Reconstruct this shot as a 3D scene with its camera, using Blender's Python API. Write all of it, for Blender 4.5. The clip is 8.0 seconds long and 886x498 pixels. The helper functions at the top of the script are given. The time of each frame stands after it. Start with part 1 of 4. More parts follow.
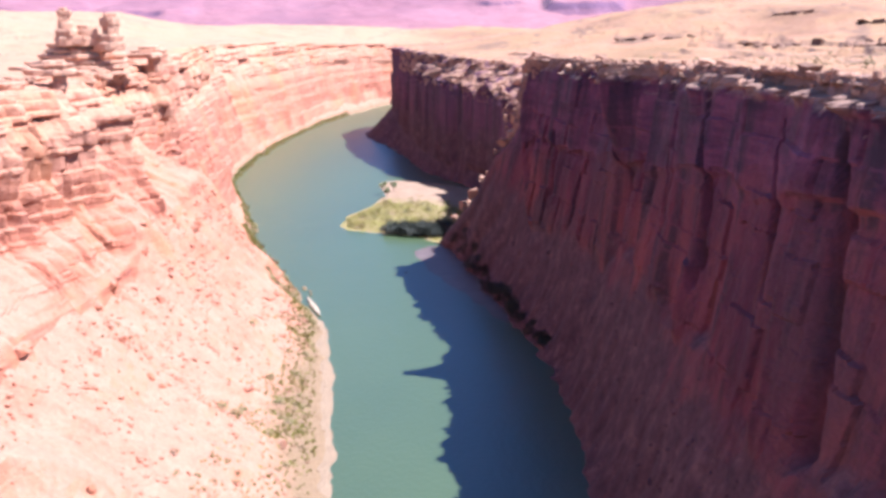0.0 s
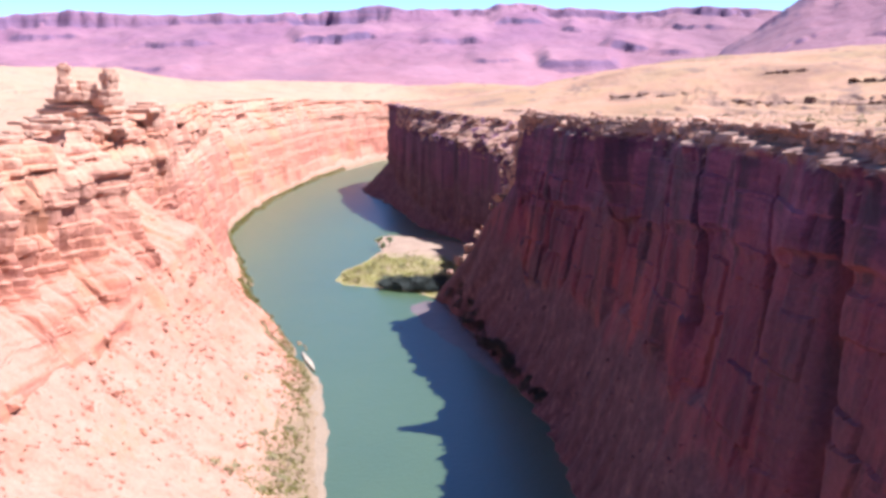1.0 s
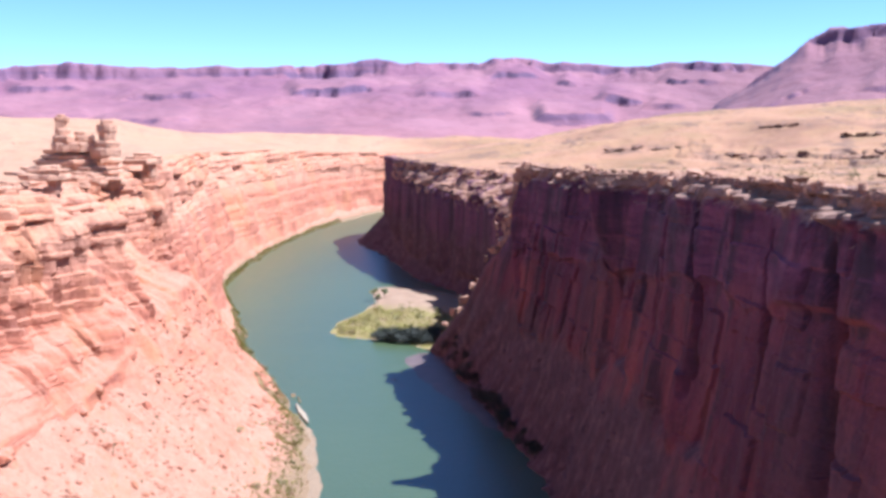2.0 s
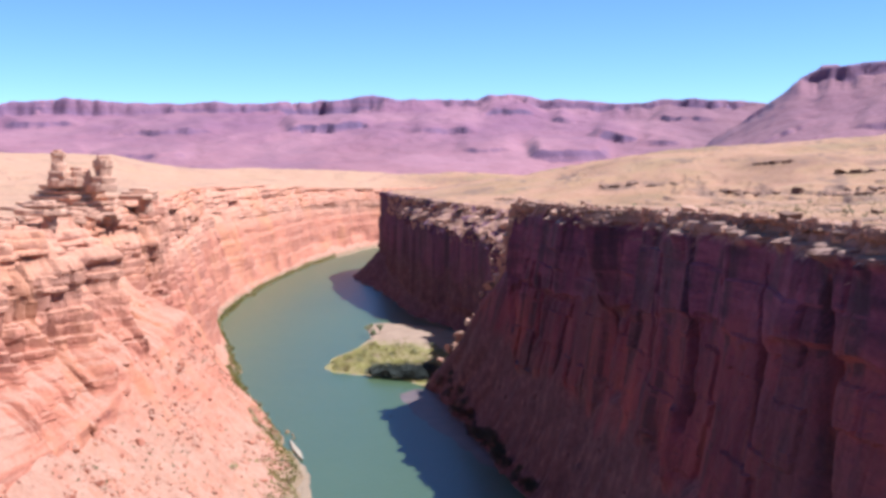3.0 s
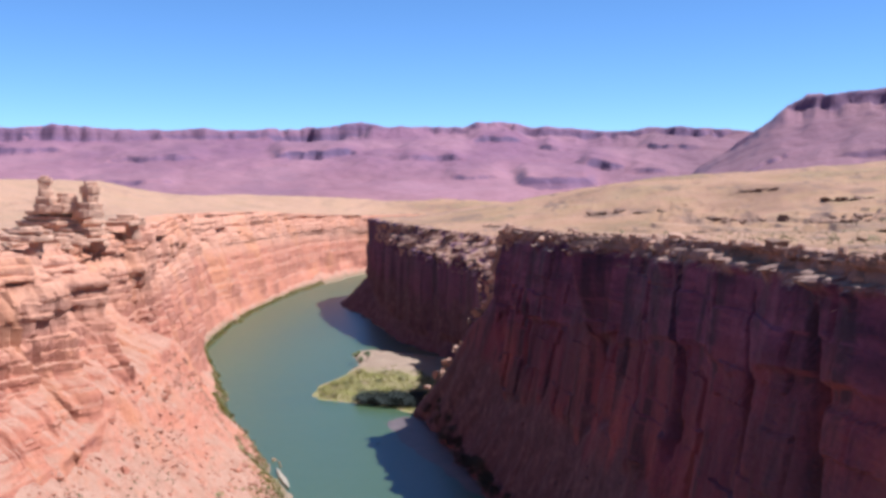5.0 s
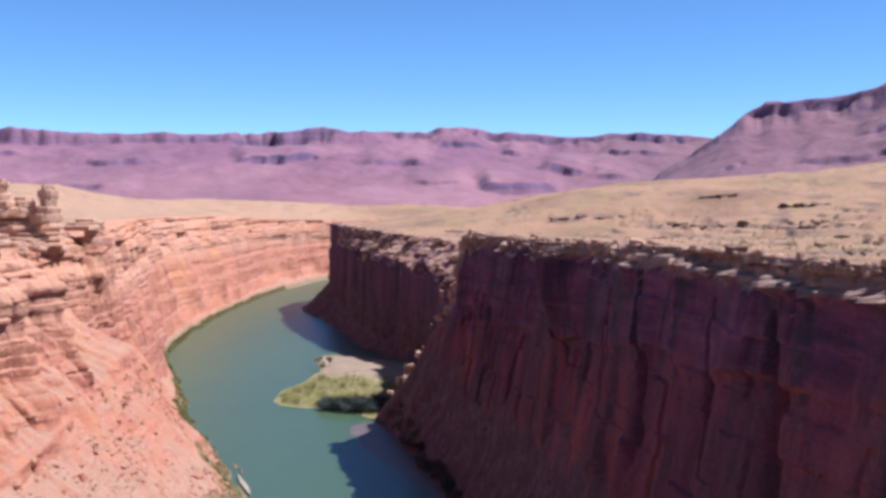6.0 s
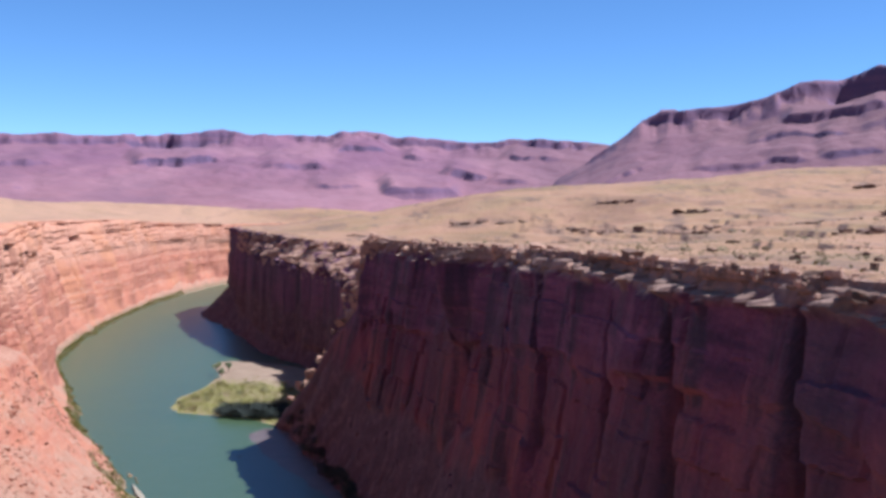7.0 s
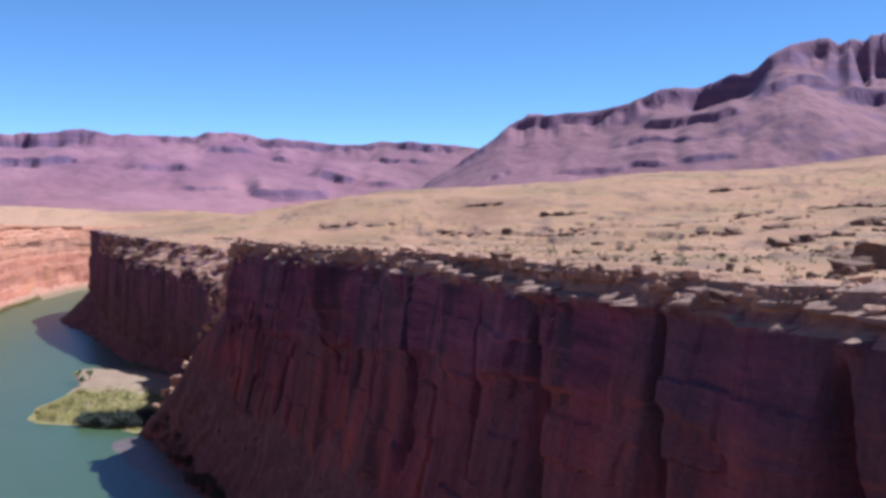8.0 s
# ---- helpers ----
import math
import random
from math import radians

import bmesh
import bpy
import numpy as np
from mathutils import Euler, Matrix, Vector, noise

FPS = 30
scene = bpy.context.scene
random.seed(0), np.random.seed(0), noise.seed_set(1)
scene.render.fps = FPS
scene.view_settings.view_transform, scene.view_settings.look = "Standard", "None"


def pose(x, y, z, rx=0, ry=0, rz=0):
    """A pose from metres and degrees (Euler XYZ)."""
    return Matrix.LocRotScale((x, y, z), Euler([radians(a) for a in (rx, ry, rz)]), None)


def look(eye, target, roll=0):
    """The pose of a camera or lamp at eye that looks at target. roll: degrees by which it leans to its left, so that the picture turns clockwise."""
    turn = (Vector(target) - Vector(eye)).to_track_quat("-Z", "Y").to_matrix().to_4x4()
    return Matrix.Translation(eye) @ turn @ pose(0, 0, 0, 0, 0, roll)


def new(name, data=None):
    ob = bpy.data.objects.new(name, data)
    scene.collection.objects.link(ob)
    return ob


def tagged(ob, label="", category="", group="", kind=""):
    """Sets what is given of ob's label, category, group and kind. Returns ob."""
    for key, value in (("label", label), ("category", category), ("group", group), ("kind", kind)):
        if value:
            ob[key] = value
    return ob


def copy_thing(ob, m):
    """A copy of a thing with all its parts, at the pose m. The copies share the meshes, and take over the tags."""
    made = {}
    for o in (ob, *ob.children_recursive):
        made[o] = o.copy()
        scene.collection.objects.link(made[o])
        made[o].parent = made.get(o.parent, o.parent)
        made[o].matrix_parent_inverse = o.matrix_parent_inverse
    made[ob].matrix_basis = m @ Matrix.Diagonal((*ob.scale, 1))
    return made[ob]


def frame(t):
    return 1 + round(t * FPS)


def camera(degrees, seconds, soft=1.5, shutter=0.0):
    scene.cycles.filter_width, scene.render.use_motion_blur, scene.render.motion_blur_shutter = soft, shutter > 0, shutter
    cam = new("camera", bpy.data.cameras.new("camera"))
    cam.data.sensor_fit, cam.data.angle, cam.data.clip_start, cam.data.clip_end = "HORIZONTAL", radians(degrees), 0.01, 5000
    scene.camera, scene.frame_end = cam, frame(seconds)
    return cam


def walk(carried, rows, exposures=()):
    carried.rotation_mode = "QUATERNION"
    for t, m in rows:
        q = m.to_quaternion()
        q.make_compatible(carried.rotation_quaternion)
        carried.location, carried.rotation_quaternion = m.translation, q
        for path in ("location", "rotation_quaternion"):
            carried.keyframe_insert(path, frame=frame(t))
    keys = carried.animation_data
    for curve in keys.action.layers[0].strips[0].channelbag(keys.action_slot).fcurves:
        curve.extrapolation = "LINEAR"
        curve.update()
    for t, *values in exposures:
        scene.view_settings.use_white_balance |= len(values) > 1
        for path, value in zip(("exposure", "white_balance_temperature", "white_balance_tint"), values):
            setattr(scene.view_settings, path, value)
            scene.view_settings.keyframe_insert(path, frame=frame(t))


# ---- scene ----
cam = camera(45.94, 8.0, soft=3.5)
EYE = (0.0, 0.0, 145.0)  # the camera pans where it stands, high over the river
PATH = [  # seconds, yaw, pitch, roll
    (0.0, 1.07, -12.84, 0.71), (0.5, 0.98, -11.34, 0.59), (1.0, 0.88, -9.83, 0.45), (1.5, 0.78, -8.32, 0.34),
    (2.0, 0.65, -6.99, 0.2), (3.5, 0.27, -4.39, 0.09), (4.0, 0.12, -3.96, 0.07), (4.5, 0.0, -3.73, 0.0),
    (6.0, -2.29, -3.28, -0.23), (6.5, -4.58, -3.14, -0.47), (7.0, -7.67, -3.0, -0.6), (7.5, -11.23, -2.86, -0.75),
    (8.0, -14.77, -2.78, -0.74),
]
walk(cam, [(t, pose(*EYE, 90 + pitch, roll, yaw)) for t, yaw, pitch, roll in PATH],
     exposures=[(0.0, 1.60, 5230, 15), (1.0, 1.52, 5170, 13), (2.0, 1.34, 5090, 11), (3.5, 0.98, 5180, 8), (4.5, 0.88, 5130, 6), (6.0, 0.80, 5050, 6), (8.0, 0.715, 4960, 5)])

# ---- light ----
SUN_EL, SUN_AZ = 58.0, 97.0  # degrees; azimuth clockwise from +y
world = bpy.data.worlds.new("sky")
scene.world = world
world.use_nodes = True
wn = world.node_tree.nodes
sky = wn.new("ShaderNodeTexSky")
sky.sky_type, sky.sun_disc = "NISHITA", False
sky.sun_elevation, sky.sun_rotation = radians(SUN_EL), radians(SUN_AZ)
sky.altitude, sky.air_density, sky.dust_density, sky.ozone_density = 2000, 0.7, 0.0, 3.5
world.node_tree.links.new(sky.outputs[0], wn["Background"].inputs[0])
wn["Background"].inputs[1].default_value = 0.084
sun = new("sun", bpy.data.lights.new("sun", "SUN"))
sun.data.energy, sun.data.angle, sun.data.color = 5.0, radians(0.53), (1.0, 0.95, 0.87)
se, sa = radians(SUN_EL), radians(SUN_AZ)
sun_dir = Vector((math.sin(sa) * math.cos(se), math.cos(sa) * math.cos(se), math.sin(se)))
sun.matrix_world = look(tuple(sun_dir * 900), (0, 0, 0))


# ---- numeric noise ----
def hashed(i, j, k, seed):
    h = (i.astype(np.int64) * 374761393 + j.astype(np.int64) * 668265263 + k.astype(np.int64) * 2147483647 + seed * 974711) & 0xFFFFFFFF
    h = ((h ^ (h >> 13)) * 1274126177) & 0xFFFFFFFF
    h = ((h ^ (h >> 16)) * 2246822519) & 0xFFFFFFFF
    return ((h ^ (h >> 15)) & 0xFFFFFF) / 0x7FFFFF - 1.0


def vnoise(x, y=0.0, z=0.0, seed=0):
    x, y, z = np.broadcast_arrays(np.asarray(x, float), np.asarray(y, float), np.asarray(z, float))
    i, j, k = np.floor(x), np.floor(y), np.floor(z)
    u, v, w = x - i, y - j, z - k
    u, v, w = (a * a * (3 - 2 * a) for a in (u, v, w))
    out = 0.0
    for a in (0, 1):
        for b in (0, 1):
            for c in (0, 1):
                out = out + hashed(i + a, j + b, k + c, seed) * (u if a else 1 - u) * (v if b else 1 - v) * (w if c else 1 - w)
    return out


def fbm(x, y=0.0, z=0.0, octaves=4, seed=0, gain=0.5):
    total, amp, f = 0.0, 1.0, 1.0
    for o in range(octaves):
        total = total + amp * vnoise(np.asarray(x) * f, np.asarray(y) * f, np.asarray(z) * f, seed + o * 17)
        amp, f = amp * gain, f * 2.03
    return total


def smooth(a, b, x):
    t = np.clip((np.asarray(x, float) - a) / (b - a), 0, 1)
    return t * t * (3 - 2 * t)


# ---- materials ----
class Nodes:
    """A short way to write a node material."""

    def __init__(self, name, rough=0.9, metal=0.0):
        self.m = bpy.data.materials.new(name)
        self.m.use_nodes = True
        self.t = self.m.node_tree
        self.b = self.t.nodes["Principled BSDF"]
        self.b.inputs["Roughness"].default_value = rough
        self.b.inputs["Metallic"].default_value = metal
        self.pos = self.t.nodes.new("ShaderNodeNewGeometry").outputs["Position"]

    def put(self, socket, value):
        if isinstance(value, bpy.types.NodeSocket):
            self.t.links.new(value, socket)
        else:
            socket.default_value = value

    def stretch(self, sx, sy, sz, vec=None):
        n = self.t.nodes.new("ShaderNodeVectorMath")
        n.operation = "MULTIPLY"
        self.put(n.inputs[0], vec or self.pos)
        n.inputs[1].default_value = (sx, sy, sz)
        return n.outputs[0]

    def noise(self, vec, scale=1.0, detail=4, rough=0.55, distort=0.0):
        n = self.t.nodes.new("ShaderNodeTexNoise")
        self.put(n.inputs["Vector"], vec)
        n.inputs["Scale"].default_value, n.inputs["Detail"].default_value = scale, detail
        n.inputs["Roughness"].default_value, n.inputs["Distortion"].default_value = rough, distort
        return n.outputs[0]

    def ramp(self, fac, *stops):
        n = self.t.nodes.new("ShaderNodeValToRGB")
        self.put(n.inputs[0], fac)
        while len(n.color_ramp.elements) < len(stops):
            n.color_ramp.elements.new(0.5)
        for e, (p, c) in zip(n.color_ramp.elements, stops):
            e.position, e.color = p, (*c, 1) if len(c) == 3 else c
        return n.outputs[0]

    def mix(self, fac, a, b, mode="MIX"):
        n = self.t.nodes.new("ShaderNodeMix")
        n.data_type, n.blend_type = "RGBA", mode
        self.put(n.inputs[0], fac)
        for s, v in ((n.inputs[6], a), (n.inputs[7], b)):
            self.put(s, (*v, 1) if isinstance(v, tuple) and len(v) == 3 else v)
        return n.outputs[2]

    def math(self, op, a, b=0.0):
        n = self.t.nodes.new("ShaderNodeMath")
        n.operation = op
        self.put(n.inputs[0], a)
        self.put(n.inputs[1], b)
        return n.outputs[0]

    def split(self, vec):
        n = self.t.nodes.new("ShaderNodeSeparateXYZ")
        self.put(n.inputs[0], vec)
        return n.outputs

    def span(self, v, a, b):
        n = self.t.nodes.new("ShaderNodeMapRange")
        self.put(n.inputs[0], v)
        n.inputs[1].default_value, n.inputs[2].default_value = a, b
        return n.outputs[0]

    def normal_z(self):
        n = self.t.nodes.new("ShaderNodeNewGeometry")
        return self.split(n.outputs["Normal"])[2]

    def bump(self, height, strength=0.5, dist=1.0):
        n = self.t.nodes.new("ShaderNodeBump")
        n.inputs["Strength"].default_value, n.inputs["Distance"].default_value = strength, dist
        self.put(n.inputs["Height"], height)
        self.t.links.new(n.outputs[0], self.b.inputs["Normal"])

    def done(self, colour):
        self.put(self.b.inputs["Base Color"], colour)
        return self.m


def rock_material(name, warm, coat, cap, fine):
    """Bedded sandstone: pale cream beds high up, red beds below, dark varnish down the faces."""
    n = Nodes(name, 0.92)
    z = n.split(n.pos)[2]
    wob = n.math("MULTIPLY", n.noise(n.pos, 0.02, 3), 14.0)
    # the beds dip gently up the river
    level = n.math("ADD", n.math("ADD", z, wob), n.math("MULTIPLY", n.split(n.pos)[1], 0.022))
    beds = n.ramp(n.noise(n.stretch(0.02, 0.02, 0.20), 1.0, fine, 0.62),
                  (0.30, warm[0]), (0.45, warm[1]), (0.55, warm[2]), (0.70, warm[3]))
    cream = n.mix(n.noise(n.stretch(0.02, 0.02, 0.5), 1.0, 5), (0.42, 0.165, 0.092), (0.56, 0.265, 0.156))
    col = n.mix(n.span(level, cap, cap + 16), beds, cream)
    rusty = n.noise(n.stretch(0.02, 0.02, 0.012), 1.0, 5, 0.6)
    col = n.mix(n.math("MULTIPLY", n.span(rusty, 0.50, 0.62), 0.55), col, (0.47, 0.175, 0.070))
    streak = n.noise(n.stretch(0.055, 0.055, 0.007), 1.0, 5, 0.6)
    steep = n.math("SUBTRACT", 1.0, n.math("ABSOLUTE", n.normal_z()))
    varnish = n.math("MULTIPLY", n.span(streak, 0.26, 0.54), n.span(steep, 0.55, 0.9))
    film = n.ramp(n.noise(n.stretch(0.03, 0.03, 0.018), 1.0, 4, 0.6), (0.36, (0.028, 0.009, 0.018)), (0.5, (0.069, 0.0130, 0.028)), (0.64, (0.120, 0.020, 0.036)))
    col = n.mix(n.math("MULTIPLY", varnish, coat), col, film)
    sand = n.ramp(n.noise(n.pos, 0.12, 5), (0.3, warm[4]), (0.7, warm[5]))
    loose = n.math("ADD", n.normal_z(), n.math("MULTIPLY", n.noise(n.pos, 0.06, 6, 0.7), 0.5))
    flat = n.math("MULTIPLY", n.span(loose, 0.74, 1.02), n.span(z, 110, 60))
    col = n.mix(flat, col, sand)
    silt = n.math("ADD", z, n.math("MULTIPLY", n.noise(n.pos, 0.08, 5, 0.7), 9.0))
    col = n.mix(n.math("MULTIPLY", n.span(silt, 12, 7), 0.85), col, (0.175, 0.115, 0.058))
    grain = n.noise(n.pos, 0.7, 6, 0.65)
    col = n.mix(0.35, col, n.ramp(grain, (0.25, (0.25, 0.25, 0.25)), (0.75, (0.95, 0.95, 0.95))), "SOFT_LIGHT")
    n.bump(n.math("ADD", n.noise(n.stretch(0.25, 0.25, 0.9), 1.0, 8, 0.65), n.math("MULTIPLY", grain, 0.5)), 0.7, 1.6)
    return n.done(col)


RED = [(0.28, 0.080, 0.042), (0.46, 0.162, 0.088), (0.39, 0.124, 0.067), (0.49, 0.204, 0.122), (0.320, 0.150, 0.090), (0.378, 0.193, 0.123)]
rock = rock_material("bedded_red_sandstone", RED, 0.28, 94, 6)


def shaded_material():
    """Massive sandstone, the wall's shade put into its dark colours: purple-grey beds over red ones, long streaks of
    dark and rusty varnish.
    """
    n = Nodes("shade_dark_maroon_sandstone", 0.9)
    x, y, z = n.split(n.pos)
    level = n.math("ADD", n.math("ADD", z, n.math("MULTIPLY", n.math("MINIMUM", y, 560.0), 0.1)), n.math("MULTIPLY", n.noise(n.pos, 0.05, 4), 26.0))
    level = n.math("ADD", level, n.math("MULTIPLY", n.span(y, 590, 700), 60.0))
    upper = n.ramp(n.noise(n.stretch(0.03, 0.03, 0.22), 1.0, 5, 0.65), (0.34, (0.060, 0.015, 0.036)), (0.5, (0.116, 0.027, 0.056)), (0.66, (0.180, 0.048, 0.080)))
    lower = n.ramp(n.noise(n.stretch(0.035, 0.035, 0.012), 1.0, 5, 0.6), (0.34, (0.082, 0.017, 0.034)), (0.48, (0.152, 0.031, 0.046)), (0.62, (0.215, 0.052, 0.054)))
    # bluer up the river: the bluish shade on that face put into the colour
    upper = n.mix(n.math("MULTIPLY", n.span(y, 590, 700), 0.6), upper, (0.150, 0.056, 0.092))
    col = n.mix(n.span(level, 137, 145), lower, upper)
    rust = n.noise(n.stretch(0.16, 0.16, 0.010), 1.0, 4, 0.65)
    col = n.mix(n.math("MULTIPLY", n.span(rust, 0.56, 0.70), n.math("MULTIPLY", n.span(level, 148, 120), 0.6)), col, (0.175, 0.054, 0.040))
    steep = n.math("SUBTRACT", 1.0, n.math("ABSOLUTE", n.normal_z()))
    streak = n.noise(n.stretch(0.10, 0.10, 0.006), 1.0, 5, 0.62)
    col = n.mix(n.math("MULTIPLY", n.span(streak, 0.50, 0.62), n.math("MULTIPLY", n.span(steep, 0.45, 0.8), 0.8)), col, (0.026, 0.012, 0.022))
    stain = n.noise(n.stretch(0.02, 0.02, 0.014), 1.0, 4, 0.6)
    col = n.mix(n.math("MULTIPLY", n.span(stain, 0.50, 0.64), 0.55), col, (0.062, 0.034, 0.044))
    # debris colours lowered as well, for the shade the slope lies in
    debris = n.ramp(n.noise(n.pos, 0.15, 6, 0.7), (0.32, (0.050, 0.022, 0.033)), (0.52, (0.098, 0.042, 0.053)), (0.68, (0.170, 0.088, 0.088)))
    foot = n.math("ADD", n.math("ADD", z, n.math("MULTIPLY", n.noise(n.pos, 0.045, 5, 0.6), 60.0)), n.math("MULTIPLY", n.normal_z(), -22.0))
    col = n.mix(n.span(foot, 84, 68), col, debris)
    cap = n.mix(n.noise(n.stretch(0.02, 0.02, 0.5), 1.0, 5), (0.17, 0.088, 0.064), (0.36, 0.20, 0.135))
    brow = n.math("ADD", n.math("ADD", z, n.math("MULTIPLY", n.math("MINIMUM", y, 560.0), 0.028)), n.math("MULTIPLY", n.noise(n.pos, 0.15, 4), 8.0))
    # flat tops painted pale as if sunlit, and pale rock along the rim
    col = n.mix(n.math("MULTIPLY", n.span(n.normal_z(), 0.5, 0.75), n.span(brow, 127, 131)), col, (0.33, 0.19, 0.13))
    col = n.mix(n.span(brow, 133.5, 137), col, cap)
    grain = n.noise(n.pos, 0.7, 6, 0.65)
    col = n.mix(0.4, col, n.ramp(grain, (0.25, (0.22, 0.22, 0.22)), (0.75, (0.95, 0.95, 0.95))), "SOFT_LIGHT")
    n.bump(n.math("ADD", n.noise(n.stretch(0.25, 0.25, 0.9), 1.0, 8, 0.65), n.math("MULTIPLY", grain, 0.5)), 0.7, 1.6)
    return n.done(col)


shade_dark_rock = shaded_material()


def stone_material(name, dark, light):
    """Loose weathered stone with faint bedding."""
    n = Nodes(name, 0.92)
    col = n.mix(n.noise(n.stretch(0.12, 0.12, 0.7), 1.0, 5, 0.6), dark, light)
    grain = n.noise(n.pos, 1.1, 6, 0.65)
    col = n.mix(0.5, col, n.ramp(grain, (0.3, (0.2, 0.2, 0.2)), (0.7, (0.9, 0.9, 0.9))), "SOFT_LIGHT")
    n.bump(n.math("ADD", n.noise(n.stretch(0.3, 0.3, 1.4), 1.0, 6, 0.65), grain), 0.7, 0.9)
    return n.done(col)


cream_rock = stone_material("weathered_cream_sandstone", (0.31, 0.145, 0.088), (0.49, 0.275, 0.178))
tower_rock = stone_material("weathered_orange_sandstone", (0.43, 0.195, 0.115), (0.60, 0.345, 0.215))
brown_rock = stone_material("weathered_brown_sandstone", (0.11, 0.050, 0.031), (0.22, 0.112, 0.068))


def ground_material():
    """Dry plain: tan soil, straw grass, darker stony ground in long uneven bands."""
    n = Nodes("dry_desert_ground", 0.95)
    base = n.ramp(n.noise(n.pos, 0.006, 6, 0.6), (0.36, (0.235, 0.112, 0.060)), (0.46, (0.37, 0.182, 0.100)), (0.55, (0.325, 0.164, 0.080)), (0.64, (0.215, 0.100, 0.054)))
    west_side = n.span(n.split(n.pos)[0], 20, -140)
    base = n.mix(n.math("MULTIPLY", west_side, 0.65), base, (0.44, 0.235, 0.140))
    thin = n.math("SUBTRACT", 1.0, n.math("MULTIPLY", west_side, 0.6))
    grass = n.noise(n.pos, 0.03, 7, 0.7)
    col = n.mix(n.math("MULTIPLY", n.math("MULTIPLY", n.span(grass, 0.47, 0.60), 0.6), thin), base, (0.32, 0.172, 0.078))
    straw = n.noise(n.pos, 0.012, 5, 0.6)
    col = n.mix(n.math("MULTIPLY", n.math("MULTIPLY", n.span(straw, 0.52, 0.62), 0.4), thin), col, (0.275, 0.178, 0.076))
    scrub = n.noise(n.pos, 0.22, 5, 0.7)
    col = n.mix(n.math("MULTIPLY", n.span(scrub, 0.57, 0.68), 0.65), col, (0.135, 0.100, 0.046))
    stone = n.noise(n.stretch(0.045, 0.016, 0.05), 1.0, 7, 0.72)
    col = n.mix(n.math("MULTIPLY", n.math("MULTIPLY", n.span(stone, 0.53, 0.60), 0.8), thin), col, (0.175, 0.092, 0.058))
    pebble = n.noise(n.pos, 0.6, 4, 0.7)
    col = n.mix(n.math("MULTIPLY", n.span(pebble, 0.60, 0.68), 0.5), col, (0.11, 0.064, 0.042))
    col = n.mix(n.span(n.normal_z(), 0.96, 0.86), col, (0.15, 0.074, 0.048))
    n.bump(n.math("ADD", n.math("ADD", scrub, stone), n.math("MULTIPLY", pebble, 0.3)), 0.8, 1.8)
    return n.done(col)


ground_mat = ground_material()


def water_material():
    n = Nodes("green_river_water", 0.34)
    silt = n.noise(n.stretch(0.006, 0.003, 1), 1.0, 4, 0.6)
    col = n.ramp(silt, (0.35, (0.058, 0.080, 0.036)), (0.65, (0.070, 0.093, 0.038)))
    # raised IOR and a blue tint put the sky's blue into the reflections
    n.b.inputs["IOR"].default_value = 1.7
    n.b.inputs["Specular Tint"].default_value = (0.25, 0.6, 1.0, 1)
    ripples = n.math("ADD", n.noise(n.stretch(0.5, 0.35, 0.3), 1.0, 4), n.math("MULTIPLY", n.noise(n.stretch(0.05, 0.03, 0.3), 1.0, 3), 1.5))
    n.bump(ripples, 0.3, 0.5)
    return n.done(col)


water_mat = water_material()


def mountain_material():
    """Fans, warmer towards their feet, under purple-grey cliff bands; distance haze is put into the colours."""
    n = Nodes("haze_purple_cliffs", 0.95)
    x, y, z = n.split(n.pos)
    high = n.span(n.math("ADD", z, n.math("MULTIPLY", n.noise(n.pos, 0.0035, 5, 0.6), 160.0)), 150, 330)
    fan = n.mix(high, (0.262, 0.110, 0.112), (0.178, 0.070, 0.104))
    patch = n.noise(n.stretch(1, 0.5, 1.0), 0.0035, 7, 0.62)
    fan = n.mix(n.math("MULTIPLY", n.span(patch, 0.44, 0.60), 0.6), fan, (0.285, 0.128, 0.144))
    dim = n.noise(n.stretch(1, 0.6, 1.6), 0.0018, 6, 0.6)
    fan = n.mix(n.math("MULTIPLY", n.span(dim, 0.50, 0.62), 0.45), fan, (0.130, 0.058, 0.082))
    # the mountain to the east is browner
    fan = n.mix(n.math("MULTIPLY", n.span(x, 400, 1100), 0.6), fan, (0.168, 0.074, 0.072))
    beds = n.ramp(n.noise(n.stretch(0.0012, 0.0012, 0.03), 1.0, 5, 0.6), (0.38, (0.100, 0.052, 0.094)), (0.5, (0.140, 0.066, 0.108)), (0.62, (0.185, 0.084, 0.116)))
    # steep faces darker: the shade on the cliffs put into the colour
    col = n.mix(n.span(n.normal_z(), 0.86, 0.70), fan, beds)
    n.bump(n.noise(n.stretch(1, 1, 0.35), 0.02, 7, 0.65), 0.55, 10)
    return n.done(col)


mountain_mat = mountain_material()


# ---- geometry helpers ----
def mesh_object(name, verts, faces, material, parent=None, label="", smooth_shade=True):
    me = bpy.data.meshes.new(name)
    me.from_pydata([tuple(v) for v in verts] if not isinstance(verts, np.ndarray) else verts.tolist(), [], faces if isinstance(faces, list) else faces.tolist())
    me.materials.append(material)
    if smooth_shade:
        me.polygons.foreach_set("use_smooth", np.ones(len(me.polygons), bool))
    ob = new(name, me)
    if parent:
        ob.parent = parent
    return tagged(ob, label)


def part(name, bm, material, parent, label=""):
    me = bpy.data.meshes.new(name)
    bm.to_mesh(me)
    bm.free()
    me.materials.append(material)
    ob = new(name, me)
    ob.parent = parent
    return tagged(ob, label)


